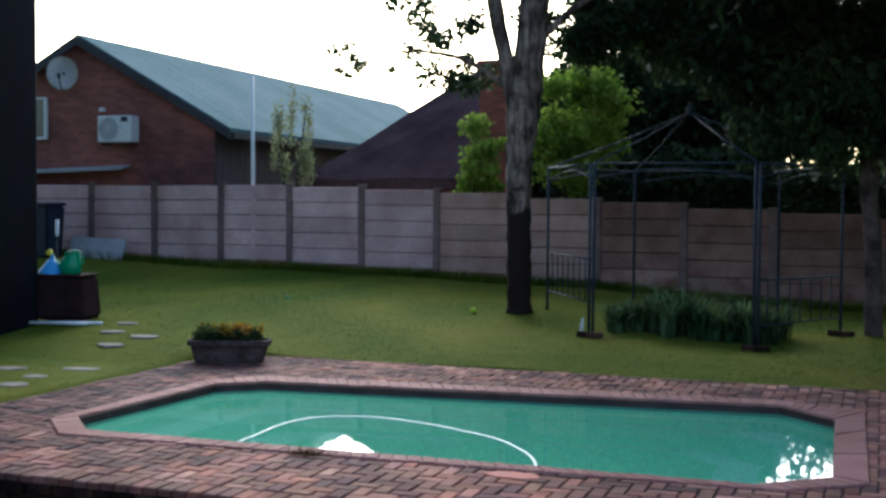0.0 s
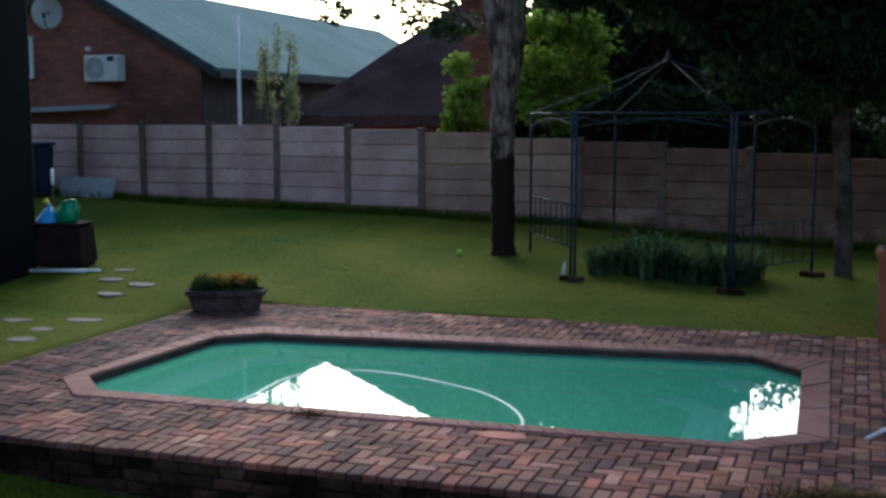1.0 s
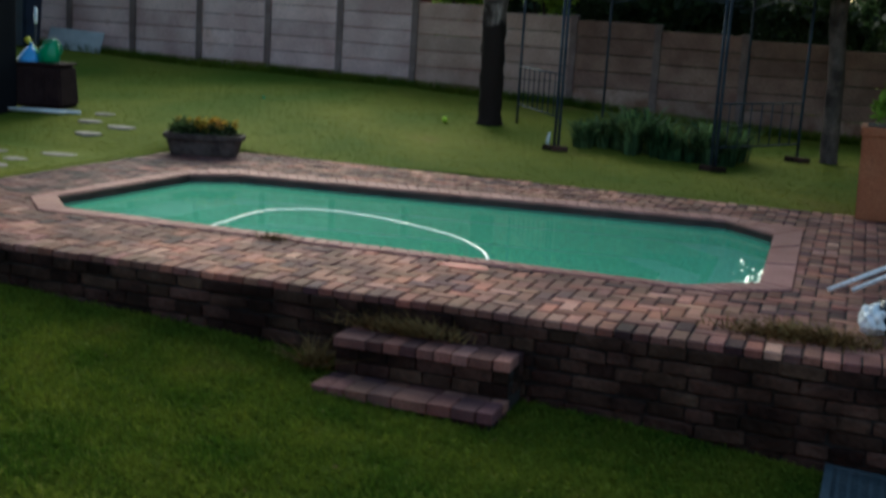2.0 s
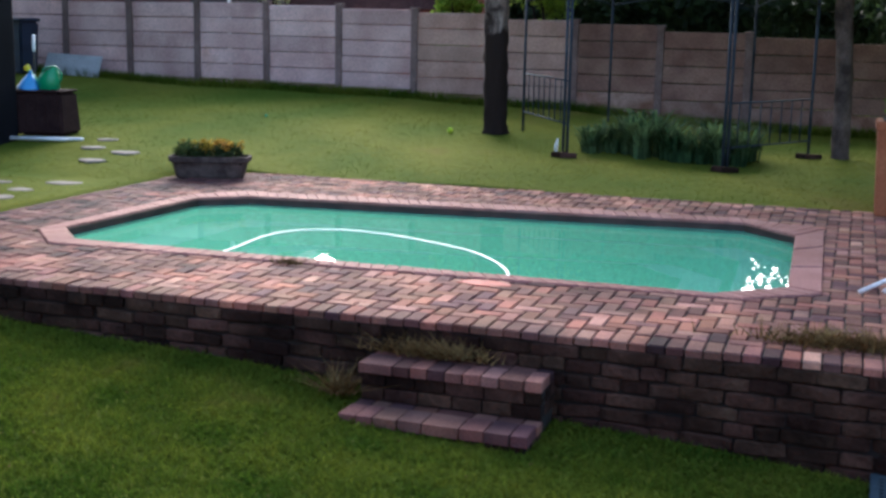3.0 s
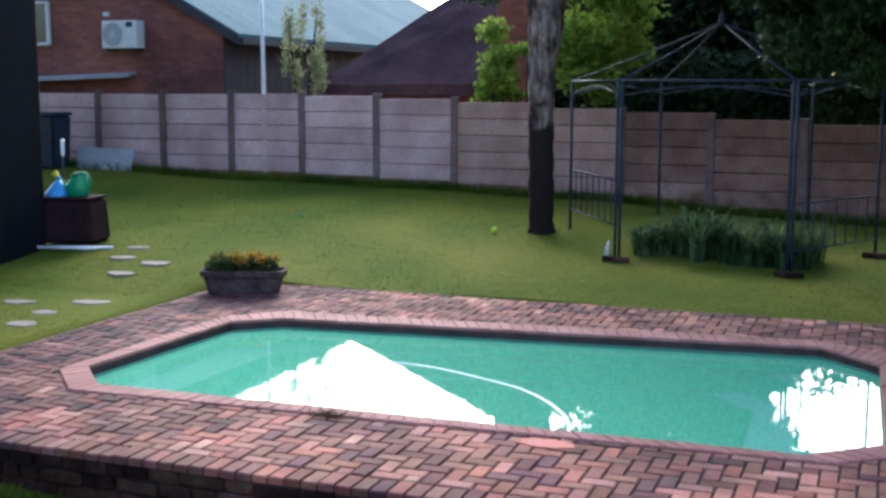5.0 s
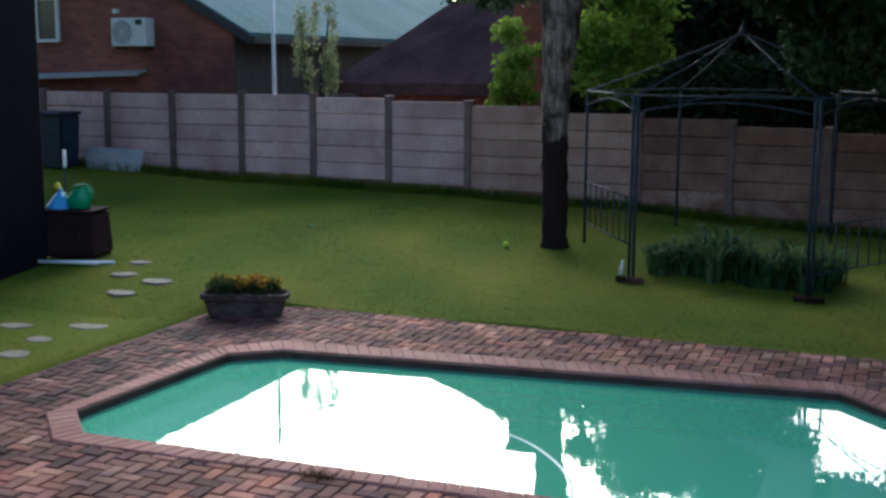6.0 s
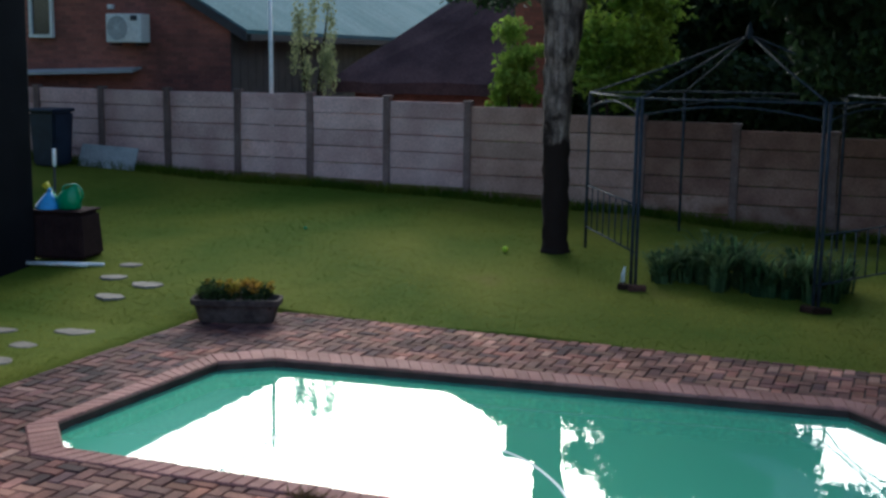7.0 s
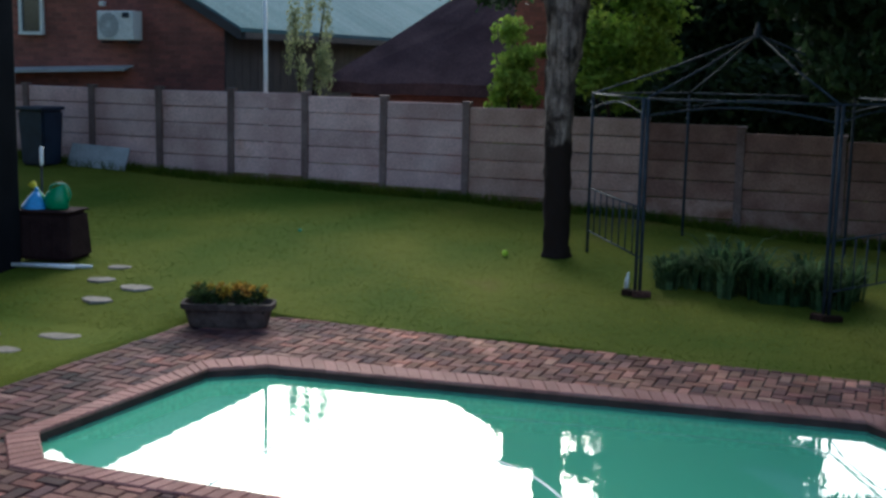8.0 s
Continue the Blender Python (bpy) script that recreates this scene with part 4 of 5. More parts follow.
def house():
    h = new("neighbour_house")
    h.matrix_world = HOUSE_M
    tagged(h, "red-brown face brick house with blue-grey pitched roof", "house")

    def roof_z(a):
        return AZ - abs(a - AP) * SLOPE
    x0, x1, deep = -3.4, 3.02, 18.0
    # body: gable ends and long walls
    bm = bmesh.new()
    prof = [(x0, -0.3), (x1, -0.3), (x1, roof_z(x1) - 0.06), (AP, AZ - 0.06), (x0, roof_z(x0) - 0.06)]
    a = [bm.verts.new((x, 0, z)) for x, z in prof]
    b = [bm.verts.new((x, deep, z)) for x, z in prof]
    bm.faces.new(a), bm.faces.new(b[::-1])
    for i in range(5):
        bm.faces.new((a[i], a[(i + 1) % 5], b[(i + 1) % 5], b[i]))
    part("wall", bm, M_BRICK, h)
    # two roof slopes, as ribbed sheets with thickness
    for sgn, end in ((1, x1 + 0.44), (-1, x0 - 0.16)):
        bm = bmesh.new()
        n = 60
        rows = []
        for i in range(n + 1):
            y = -0.14 + (deep + 0.3) * i / n
            up = 0.006 if i % 2 else 0.0
            rows.append([bm.verts.new((AP, y, AZ + 0.05 + up)), bm.verts.new((end, y, roof_z(end) + 0.05 + up)), bm.verts.new((end, y, roof_z(end) - 0.02)), bm.verts.new((AP, y, AZ - 0.02))])
        for r, s in zip(rows, rows[1:]):
            for k in range(4):
                bm.faces.new((r[k], r[(k + 1) % 4], s[(k + 1) % 4], s[k]))
        bm.faces.new(rows[0]), bm.faces.new(rows[-1][::-1])
        part("roof", bm, M_ROOF, h)
        # verge board on the gable
        bm = bmesh.new()
        c0, c1 = (AP, AZ - 0.01), (end, roof_z(end) - 0.01)
        v = [bm.verts.new((x, y, z + dz)) for y in (-0.17, -0.142) for (x, z), dz in ((c0, 0.02), (c1, 0.02), (c1, -0.16), (c0, -0.16))]
        for q in ((0, 1, 2, 3), (4, 7, 6, 5), (0, 4, 5, 1), (1, 5, 6, 2), (2, 6, 7, 3), (3, 7, 4, 0)):
            bm.faces.new([v[i] for i in q])
        part("verge_board", bm, M_FASCIA, h)
    bm = bmesh.new()
    box(bm, (x1 + 0.40, deep / 2, roof_z(x1 + 0.44) - 0.09), (0.10, deep, 0.12), bevel=0.01)
    part("gutter", bm, M_FASCIA, h)
    # dark boards added on the brick side to stand for shade under the eave
    bm = bmesh.new()
    for k in range(60):
        box(bm, (x1 + 0.014, 0.16 + 0.3 * k, 1.75), (0.026, 0.285, 3.6))
    s = part("side_boarding", bm, M_FASCIA, h, "dark boards standing for eave shade on the side wall")
    s["kind"] = "stuff"
    # gable window
    win = new("window")
    win.parent = h
    win.matrix_parent_inverse = Matrix()
    win.location = (-1.27, 0, 3.67)
    bm = bmesh.new()
    for c, s in (((-0.255, -0.02, 0), (0.07, 0.09, 0.88)), ((0.255, -0.02, 0), (0.07, 0.09, 0.88)), ((0, -0.02, 0.42), (0.44, 0.09, 0.05)), ((0, -0.03, -0.42), (0.56, 0.12, 0.06))):
        box(bm, c, s, bevel=0.006)
    part("frame", bm, M_WHITE, win, "white painted window frame")
    bm = bmesh.new()
    box(bm, (0, -0.012, 0), (0.44, 0.02, 0.80))
    part("pane", bm, M_GLASS, win, "dark glass pane")
    # lean-to sheet over the yard
    bm = bmesh.new()
    v = [bm.verts.new(p) for p in ((-3.0, -0.01, 2.54), (1.05, -0.01, 2.68), (1.10, -0.40, 2.62), (-3.0, -0.40, 2.48), (-3.0, -0.01, 2.50), (1.05, -0.01, 2.64), (1.10, -0.40, 2.57), (-3.0, -0.40, 2.43))]
    for q in ((0, 1, 2, 3), (7, 6, 5, 4), (3, 2, 6, 7), (1, 5, 6, 2), (0, 3, 7, 4), (0, 4, 5, 1)):
        bm.faces.new([v[i] for i in q])
    part("lean_to", bm, M_SHEET, h, "pale grey lean-to roof sheet")


house()


def dish_and_ac():
    d = new("satellite_dish")
    d.matrix_world = HOUSE_M @ pose(-0.40, -0.30, 4.58, 0, 0, 26)
    tagged(d, "round pale grey satellite dish mounted on the gable", "satellite dish")
    bm = bmesh.new()
    rings = []
    for k in range(7):
        r = 0.325 * k / 6
        rings.append([bm.verts.new((r * math.cos(a), 0.10 * (1 - (k / 6) ** 2), 1.08 * r * math.sin(a))) for a in np.linspace(0, 2 * math.pi, 29)[:-1]] if k else [bm.verts.new((0, 0.10, 0))])
    for i in range(28):
        bm.faces.new((rings[0][0], rings[1][i], rings[1][(i + 1) % 28]))
    for a, b in zip(rings[1:], rings[2:]):
        for i in range(28):
            bm.faces.new((a[i], b[i], b[(i + 1) % 28], a[(i + 1) % 28]))
    ext = bmesh.ops.solidify(bm, geom=bm.faces[:], thickness=0.012)
    part("reflector", bm, M_WHITE, d, shade=True)
    bm = bmesh.new()
    tube(bm, [(0, 0.02, -0.33), (0.0, -0.2, -0.28), (0.0, -0.33, -0.12)], 0.014, 8)
    box(bm, (0, -0.34, -0.09), (0.06, 0.06, 0.11), bevel=0.01)
    part("feed_arm", bm, M_FASCIA, d)
    bm = bmesh.new()
    tube(bm, [(0, 0.09, 0), (0.1, 0.20, -0.03), (0.22, 0.30, -0.05)], 0.03, 8)
    part("bracket", bm, M_FASCIA, d)
    a = new("air_conditioner")
    a.matrix_world = HOUSE_M @ pose(0.88, -0.18, 3.41)
    tagged(a, "white outdoor air conditioner unit bracketed to the brick gable", "air conditioner")
    bm = bmesh.new()
    box(bm, (0, 0, 0), (0.80, 0.30, 0.54), bevel=0.02)
    part("casing", bm, M_WHITE, a)
    bm = bmesh.new()
    for k in range(1, 6):
        r = 0.045 * k
        ring = [(-0.14 + r * math.cos(t), -0.158, r * math.sin(t)) for t in np.linspace(0, 2 * math.pi, 25)]
        tube(bm, ring, 0.006, 5, cap=False)
    for k in range(8):
        t = math.pi * k / 8
        tube(bm, [(-0.14 - 0.24 * math.cos(t), -0.160, -0.24 * math.sin(t)), (-0.14 + 0.24 * math.cos(t), -0.160, 0.24 * math.sin(t))], 0.004, 5)
    part("fan_grille", bm, M_DISH, a, "pale round fan grille")
    bm = bmesh.new()
    r = bmesh.ops.create_circle(bm, cap_ends=True, radius=0.235, segments=28)
    bmesh.ops.transform(bm, matrix=pose(-0.14, -0.153, 0, 90), verts=r["verts"])
    part("fan_opening", bm, M_SHEET, a)
    bm = bmesh.new()
    box(bm, (0.24, -0.152, 0.19), (0.15, 0.012, 0.10), bevel=0.003)
    part("badge", bm, M_BIN, a, "small dark panel")
    for s in (-0.3, 0.3):
        bm = bmesh.new()
        box(bm, (s, 0.02, -0.31), (0.04, 0.36, 0.04), bevel=0.005)
        box(bm, (s, 0.185, -0.22), (0.04, 0.03, 0.2))
        part("bracket", bm, M_FASCIA, a)
    f = new("flood_lamp")
    f.matrix_world = HOUSE_M @ pose(0.42, -0.07, 3.82)
    tagged(f, "small white flood lamp on the gable", "wall lamp")
    bm = bmesh.new()
    box(bm, (0, 0, 0), (0.11, 0.10, 0.09), bevel=0.02)
    part("housing", bm, M_WHITE, f)
    bm = bmesh.new()
    box(bm, (0, 0.06, 0), (0.05, 0.03, 0.05), bevel=0.005)
    part("mount", bm, M_FASCIA, f)


dish_and_ac()


def lapa():
    """Dark thatched outbuilding with hipped end and brick chimney."""
    l = thing("thatched_outbuilding", (0, 2.45, 0), "dark brown thatched outbuilding with low brick walls", "outbuilding")
    bm = bmesh.new()
    e0, e1, r0 = -3.85, -0.20, -0.75
    top = [(e0, -0.05, 2.44), (e1, -0.05, 2.44), (e1, 3.1, 5.15), (r0, 3.1, 5.15), (e0, 6.2, 2.44), (e1, 6.2, 2.44)]
    hi = [bm.verts.new(p) for p in top]
    lo = [bm.verts.new((p[0] + (0.12 if p[0] < 0 else 0), p[1], p[2] - 0.22)) for p in top]
    for q in ((0, 1, 2, 3), (0, 3, 4), (3, 2, 5, 4)):
        bm.faces.new([hi[i] for i in q])
        bm.faces.new([lo[i] for i in q[::-1]])
    for i, j in ((0, 1), (1, 2), (2, 5), (5, 4), (4, 0)):
        bm.faces.new((hi[i], lo[i], lo[j], hi[j]))
    bmesh.ops.subdivide_edges(bm, edges=bm.edges[:], cuts=6, use_grid_fill=True)
    for v in bm.verts:
        v.co += Vector((noise.noise(v.co * 1.3), noise.noise(v.co * 1.3 + Vector((5, 0, 0))), noise.noise(v.co * 1.3 + Vector((0, 5, 0))))) * 0.045
    part("roof", bm, M_THATCH, l, "dark weathered thatch")
    bm = bmesh.new()
    box(bm, ((e0 + e1) / 2 + 0.15, 0.50, 1.3), (e1 - e0 - 0.5, 0.22, 2.6))
    box(bm, (e1 - 0.13, 3.1, 1.2), (0.22, 5.4, 2.8))
    box(bm, (e0 + 0.6, 3.1, 1.0), (0.22, 5.4, 2.7))
    part("wall", bm, M_BRICK, l)
    bm = bmesh.new()
    box(bm, (0.16, 0.9, 2.4), (0.62, 0.7, 4.8))
    box(bm, (0.16, 0.9, 4.84), (0.72, 0.80, 0.12), bevel=0.01)
    part("chimney", bm, M_CHIM, l, "orange-red brick chimney stack")


lapa()


def pole():
    bm = bmesh.new()
    tube(bm, [(0, 0, 0), (0, 0, 2.0), (-0.02, 0, 3.86)], [0.042, 0.04, 0.03], 10)
    p = part("mast", bm, M_WHITE, shade=True)
    p.location = (-3.99, 0.35, 0.55)
    tagged(p, "tall thin white painted mast behind the wall", "mast")


pole()


# ---- dark wall end of the outbuilding beside the lawn
def dark_wall():
    th = thing("outbuilding_wall", (-8.08, -6.90, 0), "tall dark painted outbuilding corner on the lawn, unseen bulk added for shade", "outbuilding", kind="structure")
    bm = bmesh.new()
    # corner alone is in view; depth and height are added to shade the left
    box(bm, (-0.07, -3.5, 5.2), (9.2, 7.26, 11.0), bevel=0.02)
    part("wall", bm, M_DARKWALL, th)


dark_wall()


def crate_corner():
    z = float(lawn(-3.25, -6.5))
    c = thing("crate", (-3.36, -6.40, z), "dark brown plastic crate with paler rim on white pipes", "crate", turn=radians(9))
    bm = bmesh.new()
    r = bmesh.ops.create_cube(bm, size=1)
    for v in r["verts"]:
        k = 1.0 if v.co.z < 0 else 0.90
        v.co = Vector((v.co.x * 0.82 * k, v.co.y * 0.6 * k, 0.04 + (v.co.z + 0.5) * 0.60))
    bmesh.ops.bevel(bm, geom=bm.edges[:], offset=0.04, segments=3, affect="EDGES")
    part("body", bm, M_CRATE, c)
    bm = bmesh.new()
    box(bm, (0, 0, 0.655), (0.75, 0.56, 0.03), bevel=0.012)
    part("lid", bm, M_CRATE, c, "dusty dark brown lid")
    bm = bmesh.new()
    for k in range(5):
        box(bm, (-0.3 + 0.15 * k, -0.297 + 0.0, 0.30), (0.02, 0.02, 0.44), bevel=0.004)
    part("ribs", bm, M_CRATE, c)
    for off, ln, t in ((-0.42, 0.74, 3), (-0.36, 1.02, 9)):
        bm = bmesh.new()
        tube(bm, [(-ln / 2, 0, 0), (0, 0, 0.004), (ln / 2, 0, 0)], 0.024, 10)
        p = part("pipe", bm, M_WHITE, shade=True)
        p.matrix_world = Matrix.Translation((-3.09 + 0.06 * (off + 0.42) * 10, -6.45 + off, z + 0.012)) @ pose(0, 0, 0, 0, 0, t + 9)
        tagged(p, "white plastic pipe lying on the grass by the crate", "pipe", "pipes by the crate")
    # watering can, green with yellow rose
    top = z + 0.67
    w = thing("watering_can", (-3.28, -6.40, top), "green plastic watering can with yellow rose on the crate", "watering can", turn=radians(8))
    bm = bmesh.new()
    prof = [(0.13, 0.0), (0.145, 0.02), (0.15, 0.12), (0.13, 0.23), (0.10, 0.27)]
    rings = [[bm.verts.new((1.1 * rr * math.cos(t), 0.8 * rr * math.sin(t), zz + (0.05 * math.cos(t) if zz > 0.2 else 0))) for t in np.linspace(0, 2 * math.pi, 21)[:-1]] for rr, zz in prof]
    for a, b in zip(rings, rings[1:]):
        for i in range(20):
            bm.faces.new((a[i], a[(i + 1) % 20], b[(i + 1) % 20], b[i]))
    bm.faces.new(rings[0][::-1])
    part("body", bm, M_GREENPL, w, shade=True)
    bm = bmesh.new()
    tube(bm, curve_points([(-0.12, 0, 0.06), (-0.2, 0, 0.14), (-0.30, 0, 0.27)], 5), [0.04 - 0.0016 * i for i in range(11)], 10)
    part("spout", bm, M_GREENPL, w, shade=True)
    bm = bmesh.new()
    tube(bm, [(-0.29, 0, 0.255), (-0.32, 0, 0.29), (-0.345, 0, 0.32)], [0.025, 0.045, 0.05], 12)
    part("rose", bm, M_YELLOWPL, w, "yellow sprinkler rose")
    bm = bmesh.new()
    tube(bm, curve_points([(0.15, 0, 0.08), (0.20, 0, 0.2), (0.12, 0, 0.32), (-0.06, 0, 0.30), (-0.09, 0, 0.24)], 5), 0.014, 8)
    part("handle", bm, M_GREENPL, w, shade=True)
    f = thing("funnel", (-3.56, -6.48, top), "bright blue plastic funnel upside down on the crate", "funnel")
    bm = bmesh.new()
    tube(bm, [(0, 0, 0), (0, 0, 0.02), (0.02, 0, 0.14), (0.03, 0, 0.22)], [0.17, 0.165, 0.09, 0.03], 20)
    part("cone", bm, M_BLUEPL, f, shade=True)
    bm = bmesh.new()
    tube(bm, [(0.03, 0, 0.21), (0.035, 0, 0.27)], [0.028, 0.022], 10)
    part("spout", bm, M_BLUEPL, f, shade=True)
    g = thing("garden_tool", (-3.62, -6.25, z), "upright garden tool with dark shaft and white grip", "garden tool")
    bm = bmesh.new()
    tube(bm, [(-0.02, 0, -0.02), (0, 0, 1.22)], 0.016, 8)
    part("shaft", bm, M_FASCIA, g)
    bm = bmesh.new()
    tube(bm, [(0, 0, 1.20), (0, 0, 1.24), (0.0, 0, 1.44)], [0.02, 0.026, 0.022], 10)
    part("grip", bm, M_WHITE, g, "white grip", shade=True)


crate_corner()


def foot_of_wall():
    zz = float(lawn(-7.15, -0.3))
    bm = bmesh.new()
    box(bm, (0, 0, 0.22), (1.28, 0.018, 0.44), bevel=0.003)
    s = part("sheet", bm, M_SHEET)
    s.matrix_world = Matrix.Translation((-7.15, -0.42, zz - 0.01)) @ pose(0, 0, 0, -22, 2, 0)
    tagged(s, "pale grey fibre-cement sheet leaning against the wall", "sheet")
    b = thing("bin", (-8.2, -0.62, float(lawn(-8.2, -0.62))), "dark blue upright plastic bin by the wall", "bin")
    bm = bmesh.new()
    r = bmesh.ops.create_cube(bm, size=1)
    for v in r["verts"]:
        k = 1.0 if v.co.z > 0 else 0.86
        v.co = Vector((v.co.x * 0.6 * k, v.co.y * 0.6 * k, (v.co.z + 0.5) * 1.02))
    bmesh.ops.bevel(bm, geom=bm.edges[:], offset=0.04, segments=2, affect="EDGES")
    part("body", bm, M_BIN, b)
    bm = bmesh.new()
    box(bm, (0, -0.02, 1.05), (0.64, 0.66, 0.07), bevel=0.03)
    part("lid", bm, M_BIN, b)


foot_of_wall()


# ---- iron gazebo with six posts
def gazebo():
    cx, cy = 4.98, -3.1
    g = thing("gazebo", (cx, cy, 0.1), "open blue-grey wrought iron garden gazebo frame", "gazebo")
    posts = [(3.97, -5.02), (6.12, -5.12), (7.12, -3.40), (6.15, -1.25), (3.85, -1.15), (2.87, -3.05)]
    top = 2.48
    loc = [Vector((x - cx, y - cy, 0)) for x, y in posts]

    def bar(name, pts, r, label="", sides=8):
        bm = bmesh.new()
        tube(bm, pts, r, sides)
        return part(name, bm, M_IRON, g, label, shade=True)
    apex = Vector((0.0, 0.0, 3.28 - 0.1))
    for i, p in enumerate(loc):
        foot = float(lawn(*posts[i])) - 0.1
        for d in ((-0.028, 0.028) if i < 2 else (0.0,)):
            q = p + Vector((d, 0, 0))
            bar("post", [q + Vector((0, 0, foot - 0.05)), q + Vector((0, 0, top - 0.1))], 0.021)
        n = loc[(i + 1) % 6]
        a, b = p + Vector((0, 0, top - 0.1)), n + Vector((0, 0, top - 0.1))
        bar("beam", [a, b], 0.013)
        arch = [a.lerp(b, t) + Vector((0, 0, -0.20 + 0.13 * math.sin(math.pi * t))) for t in np.linspace(0, 1, 9)]
        bar("arch", arch, 0.011)
        mid = a.lerp(apex, 0.5) + Vector((0, 0, -0.03))
        bar("rafter", [a, mid, apex], 0.013)
        if i in (5, 1):
            # low side panel with upright rods
            f0, f1 = foot + 0.30, foot + 0.88
            for h in (f0, f1):
                bar("rail", [p + Vector((0, 0, h)), n + Vector((0, 0, h))], 0.012)
            for t in np.linspace(0, 1, 9)[1:-1]:
                q = p.lerp(n, t)
                bar("rod", [q + Vector((0, 0, f0)), q + Vector((0, 0, f1))], 0.009, sides=6)
    bm = bmesh.new()
    tube(bm, [apex + Vector((0, 0, -0.05)), apex + Vector((0, 0, 0.03)), apex + Vector((0, 0, 0.16))], [0.05, 0.05, 0.01], 10)
    part("finial", bm, M_IRON, g)
    for i in (0, 1, 2):
        x, y = posts[i]
        for k in range(2):
            bm = bmesh.new()
            box(bm, (0, 0, 0), (0.22, 0.11, 0.075), bevel=0.01)
            b = part("brick", bm, M_FACE)
            b.matrix_world = Matrix.Translation((x - 0.05 + 0.12 * k, y - 0.09 - 0.02 * k, float(lawn(x, y - 0.1)) + 0.03 + 0.0 * k)) @ pose(0, 0, 0, 0, 3, 35 * k - 10)
            tagged(b, "loose red brick at the foot of the gazebo post", "brick", "bricks at the gazebo")
    # small white marker by the bed
    bm = bmesh.new()
    tube(bm, [(0, 0, -0.03), (0.01, 0, 0.10), (0.025, 0, 0.19)], [0.028, 0.026, 0.01], 8)
    m = part("marker_peg", bm, M_WHITE, shade=True)
    m.location = (3.78, -4.75, float(lawn(3.78, -4.75)))
    tagged(m, "small white marker peg beside the flower bed", "peg")


gazebo()


def strap_plants():
    """Clumps of strap-leaved plants in the bed under the gazebo."""
    rng = np.random.default_rng(61)
    rnd = random.Random(61)
    spots = []
    for x0, x1, count, h0, h1 in ((3.95, 4.75, 11, 0.40, 0.60), (4.70, 5.35, 10, 0.62, 0.92), (5.35, 6.45, 18, 0.48, 0.82)):
        for _ in range(count):
            spots.append((rnd.uniform(x0, x1), -4.28 + rnd.uniform(-0.42, 0.42), rnd.uniform(h0, h1)))
    for x, y, h in spots:
        vs = []
        for _ in range(44):
            a, ln, w = rng.uniform(0, 2 * np.pi), h * rng.uniform(0.5, 1.25), rng.uniform(0.012, 0.022)
            d = np.array([np.cos(a), np.sin(a), 0])
            s = np.array([-d[1], d[0], 0]) * w
            o = d * rng.uniform(0, 0.13)
            reach = ln * rng.uniform(0.15, 0.75)
            pts = [o + d * reach * t * t + np.array([0, 0, ln * (1.35 * t - 0.75 * t * t)]) for t in (0, 0.35, 0.7, 1.0)]
            for i, (p, q) in enumerate(zip(pts, pts[1:])):
                k0, k1 = (1, 1, 0.7)[i], (1, 0.7, 0.1)[i]
                vs.append([p - s * k0, p + s * k0, q + s * k1, q - s * k1])
        ob = new("strap_leaf_plant", raw_mesh("strap_leaf_plant", np.array(vs), 4, M_STRAP))
        ob.location = (x, y, float(lawn(x, y)) - 0.01)
        tagged(ob, "clump of green strap-leaved lily plants in the bed", "garden plant", "plants under the gazebo")


strap_plants()


# ---- terrace things
def tall_planter():
    p = thing("tall_planter", W(8.47, -7.20, 0), "tall square terracotta planter with a leafy green plant", "planter", turn=TURN)
    bm = bmesh.new()
    w = 0.46
    for s, z0, z1, k0, k1 in ((0, 0, 0.90, 0.93, 1.0), (0, 0.90, 1.0, 1.04, 1.04)):
        v = [bm.verts.new((sx * w * k, sy * 0.36 * k, z)) for z, k in ((z0, k0), (z1, k1)) for sx, sy in ((-1, -1), (1, -1), (1, 1), (-1, 1))]
        for q in ((0, 1, 5, 4), (1, 2, 6, 5), (2, 3, 7, 6), (3, 0, 4, 7), (3, 2, 1, 0), (4, 5, 6, 7)):
            bm.faces.new([v[i] for i in q])
    bmesh.ops.bevel(bm, geom=bm.edges[:], offset=0.012, segments=2, affect="EDGES")
    part("pot", bm, M_TERRA, p)
    bm = bmesh.new()
    box(bm, (0, 0, 1.0), (0.82, 0.62, 0.02), bevel=0.005)
    part("soil", bm, M_BED, p)
    rng = np.random.default_rng(71)
    bl = [(rng.uniform(-0.3, 0.35), rng.uniform(-0.22, 0.22), rng.uniform(1.08, 1.42), 0.12, 0.12, 0.12) for _ in range(22)]
    f = new("foliage", raw_mesh("foliage", leaf_cloud(bl, 800, 0.06, rng), 4, M_LEAF_B))
    f.parent = p
    bm = bmesh.new()
    for a in range(5):
        tube(bm, [(0.05 * a - 0.1, 0, 1.0), (0.12 * a - 0.24, 0.05, 1.3)], [0.012, 0.006], 6)
    part("stems", bm, M_LEAF_M, p)


tall_planter()


